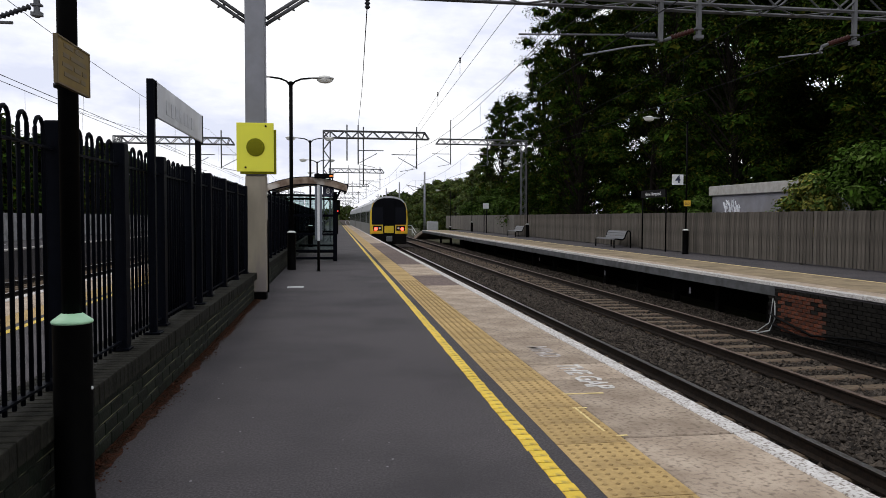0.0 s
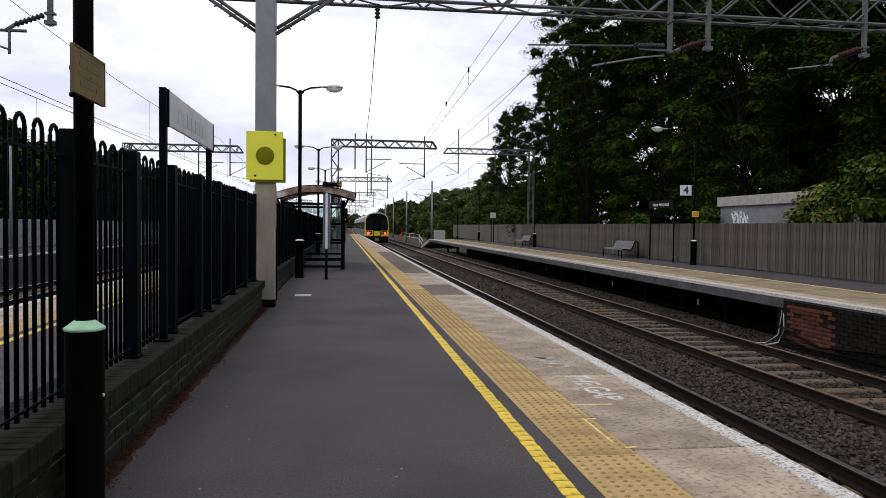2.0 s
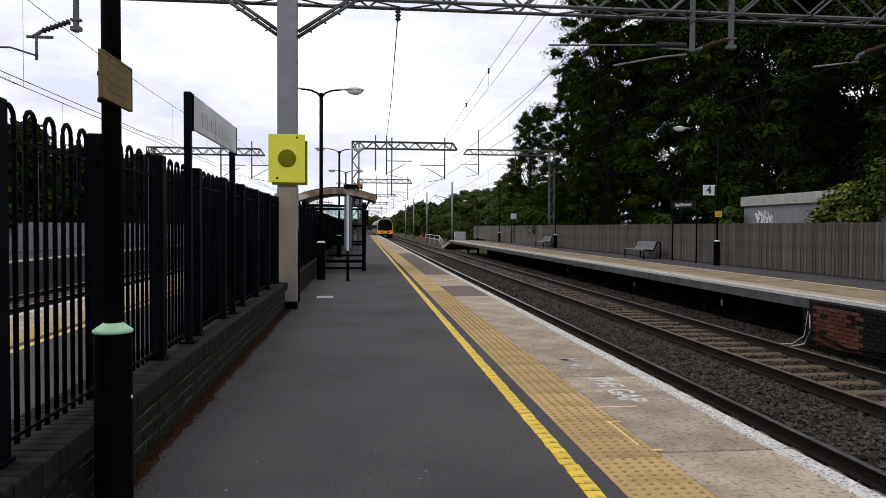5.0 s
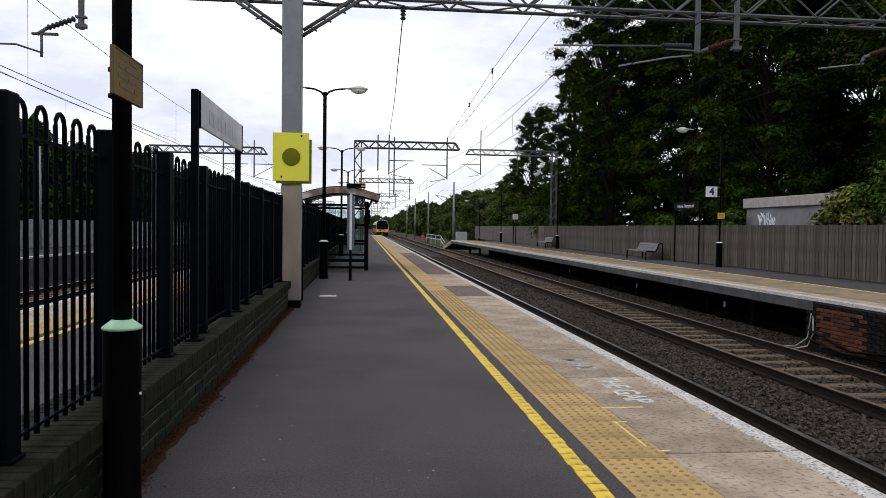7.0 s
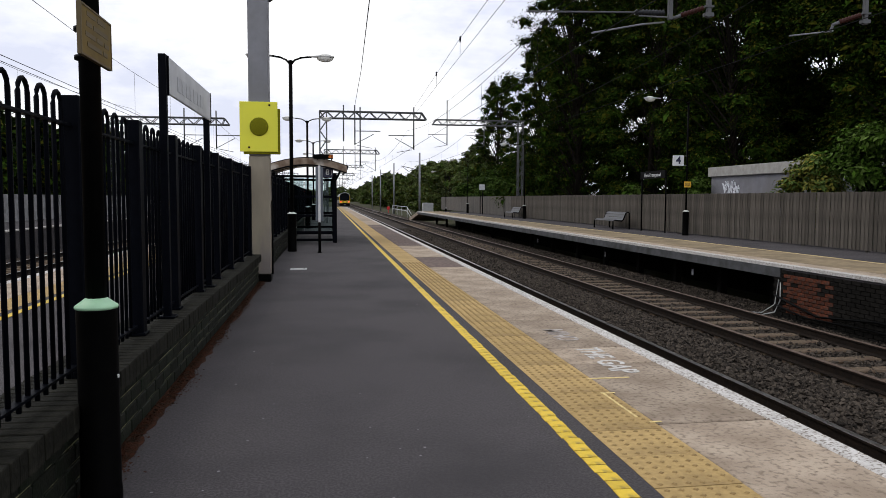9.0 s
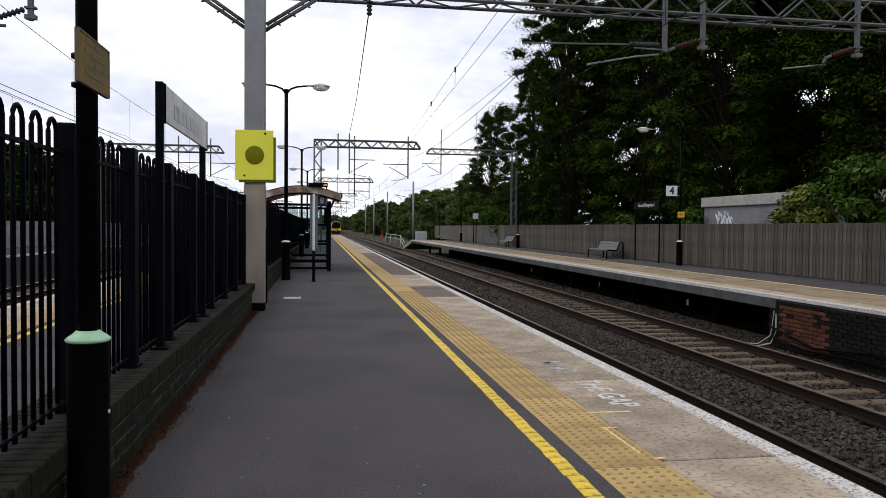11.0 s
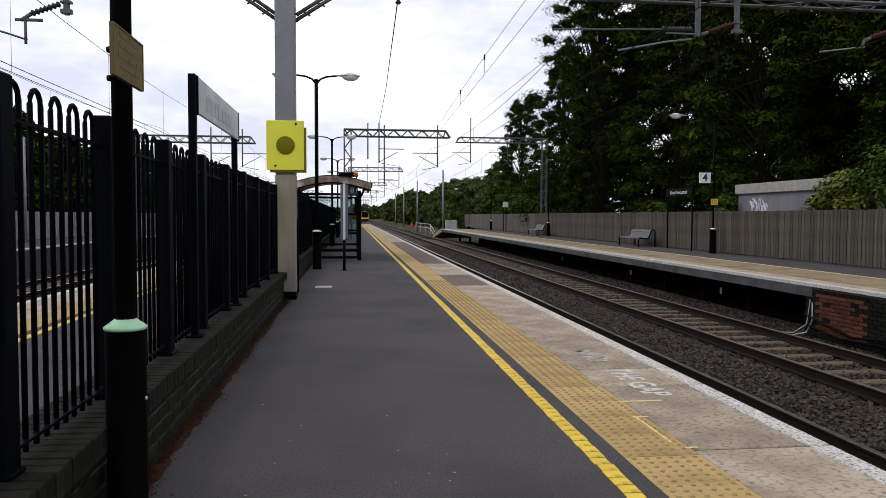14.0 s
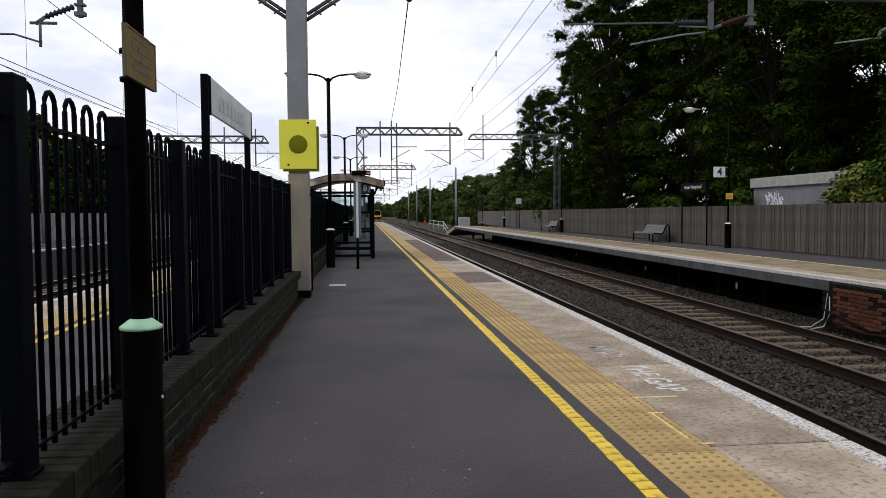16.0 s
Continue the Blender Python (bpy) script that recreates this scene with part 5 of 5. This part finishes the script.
platform_bench((9.72, 32.8, 0), "grey metal platform bench with black side frames")
platform_bench((9.80, 50.8, 0), "grey metal platform bench with black side frames")
small = thing("white_notice_board", (10.1, 62.5, 0), "small white notice board on two thin posts", "sign")
for y in (0.0, 1.0):
    bm = bmesh.new()
    tube(bm, [(0, y, 0), (0, y, 2.3)], 0.04, 6)
    part("post", bm, BLACK_SATIN, small)
bm = bmesh.new()
bevel_box(bm, -0.30, 0.18, -0.05, -0.03, 2.05, 2.5, 0.01)
part("panel", bm, WHITE, small)

# posts, near-black for the void's shade, and drain pipe under platform 4
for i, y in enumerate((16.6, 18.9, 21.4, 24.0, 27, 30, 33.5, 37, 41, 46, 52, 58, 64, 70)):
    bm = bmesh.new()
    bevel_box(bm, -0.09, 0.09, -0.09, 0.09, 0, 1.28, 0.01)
    tagged(part("support_post", bm, SHADOW_TIMBER), "support post under the opposite platform, near-black for the void's shade", "post", "support posts").location = (7.3, y, -1.55)
for i, y in enumerate((18.85, 24.9, 33.0)):
    bm = bmesh.new()
    bevel_box(bm, -0.004, 0.004, -0.05, 0.05, 0, 0.15, 0.002)
    tagged(part("marker_plate", bm, GALV), "small pale marker plate under the platform edge", "marker", "marker plates").location = (6.45, y, -0.62)
bm = bmesh.new()
tube(bm, [(6.20, 14.75, -0.35), (6.17, 14.7, -0.7), (6.12, 14.8, -0.95), (5.98, 15.1, -1.06)], 0.014, 8)
tube(bm, [(6.19, 14.8, -0.3), (6.15, 14.85, -0.8), (6.1, 15.2, -1.02), (5.95, 15.6, -1.07)], 0.012, 8)
tagged(part("drain_pipe", bm, CABINET), "pale flexible pipes hanging under the platform", "pipe")
bm = bmesh.new()
tube(bm, [(6.17, 14.9, -0.62), (6.13, 13.5, -0.85), (6.13, 12.0, -0.70), (6.14, 9.5, -0.78), (6.14, 3, -0.72)], 0.022, 6)
tube(bm, [(6.16, 14.9, -0.80), (6.12, 13.8, -0.92), (6.13, 12.2, -0.86), (6.14, 9.0, -0.95), (6.14, 3, -0.9)], 0.018, 6)
tagged(part("cable", bm, BLACK_SATIN), "black cables sagging along the platform wall", "cable")

# ---- shed behind the fence ----
shed = thing("shed", (14.22, 23.8, -0.3), "grey rendered flat-roofed shed with a spray-painted tag", "shed")
bm = bmesh.new()
box(bm, 0, 5.0, 0, 8.5, 0, 2.60)
part("wall", bm, RENDER, shed)
bm = bmesh.new()
bevel_box(bm, -0.12, 5.1, -0.12, 8.62, 2.60, 3.02, 0.02)
part("parapet", bm, RENDER_TOP, shed, "pale concrete parapet")
rng2 = random.Random(11)
bm = bmesh.new()
for i in range(22):
    y = 6.25 + 0.055 * i + rng2.uniform(-0.06, 0.06)
    z = rng2.uniform(1.9, 2.35)
    pts = [(-0.012, y + rng2.uniform(-0.12, 0.12), z + rng2.uniform(-0.40, 0.15)) for _ in range(4)]
    tube(bm, pts, 0.024, 4)
part("spray_tag", bm, CHALK, shed, "pale spray-painted scribble")["kind"] = "stuff"

# ---- far side of the outer tracks ----
bm = bmesh.new()
box(bm, -19.5, -15.0, -20, 130, -1.5, 0.0)
tagged(part("platform_outer", bm, ASPHALT), "asphalt platform beyond the outer tracks", "platform", kind="structure")
bm = bmesh.new()
box(bm, -15.22, -14.98, -20, 130, -0.06, 0.008)
tagged(part("edge_line_outer", bm, WHITE_PAINT), "white painted edge of the outer platform", "marking", kind="structure")
outer = thing("panel_fence", (-19.2, 0, 0), "grey panel fence behind the outer platform", "fence")
for i in range(44):
    bm = bmesh.new()
    bevel_box(bm, -0.03, 0.03, i * 2.4 + 0.05, i * 2.4 + 2.35, 0.0, 1.45, 0.01)
    part("panel", bm, FASCIA, outer)
bm = bmesh.new()
tube(bm, [(0, 0, 0), (0, 0, 4.7)], 0.07, 8, 0.05)
pole = thing("thin_pole", (-17, 36, 0), "thin pale pole on the outer platform", "pole")
part("shaft", bm, GALV, pole)
bm = bmesh.new()
bevel_box(bm, -0.12, 0.12, -0.12, 0.12, 0, 0.05, 0.01)
part("base", bm, GALV, pole)


# ---- hedges and climbers ----
def bush(at, size, seed, mats, leaves, leaf, label):
    rng = np.random.default_rng(seed)
    t = thing("bush", at, label, "bush", "bushes behind the fence")
    bm = bmesh.new()
    centres, radii = [], []
    for i in range(26):
        a, k = rng.uniform(0, 6.28), rng.uniform(0.05, 0.95)
        w = math.sqrt(max(0.05, 1 - k ** 2)) * rng.uniform(0.2, 0.9)
        c = (math.cos(a) * w * size[0], math.sin(a) * w * size[1], k * size[2])
        centres.append(c)
        radii.append(0.26 * size[2] * rng.uniform(0.5, 1.0))
        tube(bm, [(0, 0, -0.2), tuple(Vector(c) * 0.55), c], 0.03, 4, 0.008)
    part("stems", bm, BARK, t)
    v, f = leaf_cloud(rng, centres, radii, leaves, leaf)
    idx = rng.choice(len(mats), leaves).astype(np.int32)
    new("foliage", raw_mesh("foliage", v, f, mats, idx)).parent = t
    return t


bush((13.5, 24.2, -0.2), (1.2, 1.6, 3.0), 31, (LEAF_BRIGHT, LEAF_FRESH), 9000, 0.085, "yellow-green ivy-covered bush behind the timber fence")
bush((13.3, 21.0, -0.2), (1.5, 2.0, 3.6), 32, (LEAF_FRESH, LEAF_MID, LEAF_MID), 13000, 0.09, "green leafy bush behind the timber fence")
bush((14.4, 17.5, -0.2), (2.2, 2.4, 4.2), 33, (LEAF_MID, LEAF_FRESH, LEAF_DARK), 11000, 0.1, "green leafy bush behind the timber fence")
bush((13.6, 32.2, -0.2), (0.5, 0.6, 2.4), 34, (LEAF_MID, LEAF_FRESH), 2200, 0.07, "small green climber beside the shed")
bush((11.9, 35.5, -0.2), (0.5, 0.9, 2.2), 35, (LEAF_FRESH, LEAF_MID), 700, 0.07, "thin sprays of leaves over the fence")
for i, (x, y, h) in enumerate(((13.2, 70, 3.8), (13, 63, 3.6), (13.4, 76, 4.6), (14, 84, 5.2))):
    bush((x, y, -0.4), (2.4, 3.4, h), 40 + i, (LEAF_MID, LEAF_DARK, LEAF_FRESH), 7000, 0.12, "mid green shrub behind the end of the fence")

# ---- sleepers ----
bm = bmesh.new()
bevel_box(bm, -0.80, 0.80, -0.125, 0.125, -0.12, 0.0, 0.02)
SLEEPER_MESH = mesh_of("sleeper", bm, SLEEPER)
for t, y0, y1 in ((TRACKS[0], -2, 40), (TRACKS[1], 1.26, 75), (TRACKS[2], 0, 40), (TRACKS[3], 4, 50)):
    y = y0
    while y < y1:
        piece(SLEEPER_MESH, t, (0, y, -0.158), "sleeper")
        y += 0.66

# ---- ballast stones ----
ROCK = np.array([(1, 0, 0), (-1, 0, 0), (0, 1, 0), (0, -1, 0), (0, 0, 1), (0, 0, -1)], float)
ROCK_F = np.array([(0, 2, 4), (2, 1, 4), (1, 3, 4), (3, 0, 4), (2, 0, 5), (1, 2, 5), (3, 1, 5), (0, 3, 5)])


def stones(name, x0, x1, y0, y1, count, size, seed, near_bias=1.0):
    rng = np.random.default_rng(seed)
    y = y0 + (y1 - y0) * rng.uniform(0, 1, count) ** near_bias
    x = rng.uniform(x0, x1, count)
    keep = np.ones(count, bool)
    bedz = np.full(count, -1.118)
    for c in (NEAR_TRACK, FAR_TRACK):
        for s in (-0.7525, 0.7525):
            keep &= np.abs(x - c - s) > 0.075
        on = (np.abs(x - c) < 0.78)
        ph = np.mod(y - (-2 if c == NEAR_TRACK else 1.26) + 0.125, 0.66)
        keep &= ~(on & (ph < 0.25) & (rng.uniform(0, 1, count) > 0.30))
        bedz = np.where(on, -1.105, bedz)
    bedz = np.where((x > 2.6) & (x < 3.6), -1.09, bedz)
    bedz = np.where(x > 5.9, -1.10 + (x - 5.9) * 0.115, bedz)
    x, y, bedz = x[keep], y[keep], bedz[keep]
    n = len(x)
    s = size * rng.uniform(0.55, 1.25, n)
    v = ROCK[None] * rng.uniform(0.55, 1.15, (n, 6, 1)) * s[:, None, None]
    v += rng.normal(0, 0.18, (n, 6, 3)) * s[:, None, None]
    a = rng.uniform(0, 6.28, n)
    c, sn = np.cos(a)[:, None], np.sin(a)[:, None]
    vx, vy = v[:, :, 0] * c - v[:, :, 1] * sn, v[:, :, 0] * sn + v[:, :, 1] * c
    v = np.stack([vx + x[:, None], vy + y[:, None], v[:, :, 2] * 0.8 + (bedz + rng.uniform(-0.01, 0.025, n))[:, None]], 2).reshape(-1, 3)
    f = (ROCK_F[None] + (np.arange(n) * 6)[:, None, None]).reshape(-1, 3)
    ob = new(name, raw_mesh(name, v, f, [STONES]))
    return tagged(ob, "dark grey crushed ballast stones", "ballast", kind="stuff")


stones("ballast_stones", 0.35, 6.75, 3.5, 22, 62000, 0.036, 1, 1.3)
stones("ballast_stones", 0.35, 6.75, 22, 60, 30000, 0.055, 2, 1.4)

# ---- brickwork of the platform 4 wall ----
p4wall = thing("wall_opposite", (P4_X0, 0, 0), "sooty brick wall of the opposite platform with a red brick panel", "wall", kind="structure")
bm = bmesh.new()
box(bm, 0.03, 0.3, -6, 15.0, -1.54, -0.06)
part("mortar_core", bm, BRICK_SOOT, p4wall)
red_me = brick_mesh("brick", BRICK_RED, 0.06, 0.215, 0.066)
soot_me = brick_mesh("brick", BRICK_SOOT, 0.06, 0.215, 0.066)
random.seed(21)
for r in range(13):
    z = -0.13 - r * 0.076
    for k in range(24):
        y = 14.87 - k * 0.227 - (0.113 if r % 2 else 0)
        inside = 13.25 < y < 14.62 and 1 <= r < 11 and random.random() > 0.07
        piece(red_me if inside else soot_me, p4wall, (0.015 if inside else 0.02, y, z), "brick")

# ---- boards of the timber fence ----
def board_mesh(h):
    bm = bmesh.new()
    bevel_box(bm, -0.012, 0.012, -0.065, 0.065, 0.04, h, 0.004)
    return mesh_of("board", bm, TIMBER)


BOARDS = [board_mesh(h) for h in (1.495, 1.50, 1.503, 1.507)]
random.seed(12)
for i in range(285):
    ob = piece(random.choice(BOARDS), fence, (random.uniform(-0.004, 0.012), 12.5 + i * 0.146, 0), "board")
v, f = [], []
for k in list(range(-70, 0)) + list(range(285, 517)):
    y, x, h = 12.5 + k * 0.146, random.uniform(-0.004, 0.012), 1.5 + random.uniform(-0.005, 0.006)
    b = len(v)
    v += [(x + dx, y + dy, z) for z in (0.04, h) for dx, dy in ((-0.012, -0.068), (0.012, -0.068), (0.012, 0.068), (-0.012, 0.068))]
    f += [tuple(b + j for j in q) for q in ((0, 1, 5, 4), (1, 2, 6, 5), (2, 3, 7, 6), (3, 0, 4, 7), (4, 5, 6, 7))]
rest = new("board_run", raw_mesh("board_run", v, f, [TIMBER_ROW]))
rest.parent = fence
rest["kind"] = "stuff"
for k in range(34):
    y = 2.5 + k * 2.55
    bm = bmesh.new()
    box(bm, 0.05, 0.13, y - 0.05, y + 0.05, 0, 1.42)
    part("fence_post", bm, TIMBER_ROW, fence)

# ---- tactile tiles, yellow line blocks ----
near_tile, far_tile = tile_mesh("tile", True), tile_mesh("tile", False)
for i in range(112):
    y = 0.6 + TILE * (i + 0.5)
    if y > 46.5:
        break
    piece(near_tile if y < 16 else far_tile, TACTILE, (-1.0525, y, random.uniform(-0.001, 0.001)), "tile")
yellow = thing("yellow_line", (-1.412, 0, 0), "yellow painted safety line along the platform", "marking", kind="structure")
bm = bmesh.new()
bevel_box(bm, -0.045, 0.045, -0.046, 0.046, -0.004, 0.004, 0.001)
BLOCK = mesh_of("line_block", bm, YELLOW_PAINT)
for i in range(290):
    piece(BLOCK, yellow, (random.uniform(-0.004, 0.004), 1.5 + i * 0.102, random.uniform(-0.0012, 0.0012)), "line_block")
bm = bmesh.new()
box(bm, -0.048, 0.048, 31.03, END_Y, -0.004, 0.004)
part("line_far", bm, YELLOW_PAINT, yellow)
bm = bmesh.new()
box(bm, -6.20, -6.10, -20, END_Y, -0.004, 0.004)
tagged(part("yellow_line_far", bm, YELLOW_PAINT), "yellow safety line along the platform's other edge", "marking", kind="structure")

# ---- bricks of the dwarf wall ----
wall_brick = brick_mesh("brick", BRICK_DARK, 0.04, 0.218, 0.072)
for r in range(4):
    z = 0.035 + r * COURSE
    for k in range(68):
        y = 2.6 + k * 0.227 + (0.113 if r % 2 else 0)
        piece(wall_brick, WALL, (WALL_X1 - 0.022 + random.uniform(-0.0015, 0.0015), y, z + 0.005), "brick")
v, f = [], []
for r in range(4):
    z = 0.04 + r * COURSE
    y = 2.6 + 68 * 0.227 + (0.113 if r % 2 else 0)
    while y < 40:
        b = len(v)
        v += [(WALL_X1 - 0.03 + dx, y + dy, z + dz) for dz in (-0.033, 0.033) for dx, dy in ((0, -0.107), (0.028, -0.107), (0.028, 0.107), (0, 0.107))]
        f += [tuple(b + j for j in q) for q in ((0, 1, 5, 4), (1, 2, 6, 5), (2, 3, 7, 6), (4, 5, 6, 7), (3, 2, 1, 0))]
        y += 0.227
rest = new("brick_run", raw_mesh("brick_run", v, f, [BRICK_DARK_ROW]))
rest.parent = WALL
rest["kind"] = "stuff"
cap_brick = brick_mesh("coping_brick", BRICK_CAP, 0.40, 0.068, 0.105)
for k in range(150):
    piece(cap_brick, WALL, ((WALL_X0 + WALL_X1) / 2 + 0.005 + random.uniform(-0.003, 0.003), 2.2 + k * 0.077, WALL_TOP - 0.0545 + random.uniform(-0.002, 0.001)), "coping_brick")
bm = bmesh.new()
box(bm, WALL_X0 - 0.01, WALL_X1 + 0.01, 2.2 + 150 * 0.077, WALL_END, WALL_TOP - 0.11, WALL_TOP - 0.001)
box(bm, WALL_X0 - 0.01, WALL_X1 + 0.01, -3, 2.16, WALL_TOP - 0.11, WALL_TOP - 0.001)
part("far_coping", bm, BRICK_CAP, WALL)


def motions():
    rows = []
    for t in (0.0, 0.2, 0.5, 1.0, 2.0, 3.0, 4.0, 5.0, 6.0, 7.0, 8.0, 9.0, 10.0, 11.0, 12.0, 13.0, 14.0, 15.0, 15.8, 16.0):
        y = 56.3 + 15.9 * t
        turn = math.degrees(math.atan2(bend(y + 40) - bend(y), 40))
        rows.append((t, pose(NEAR_TRACK + bend(y), y, RAIL_Z, 0, 0, -turn)))
    walk(train, rows)


motions()
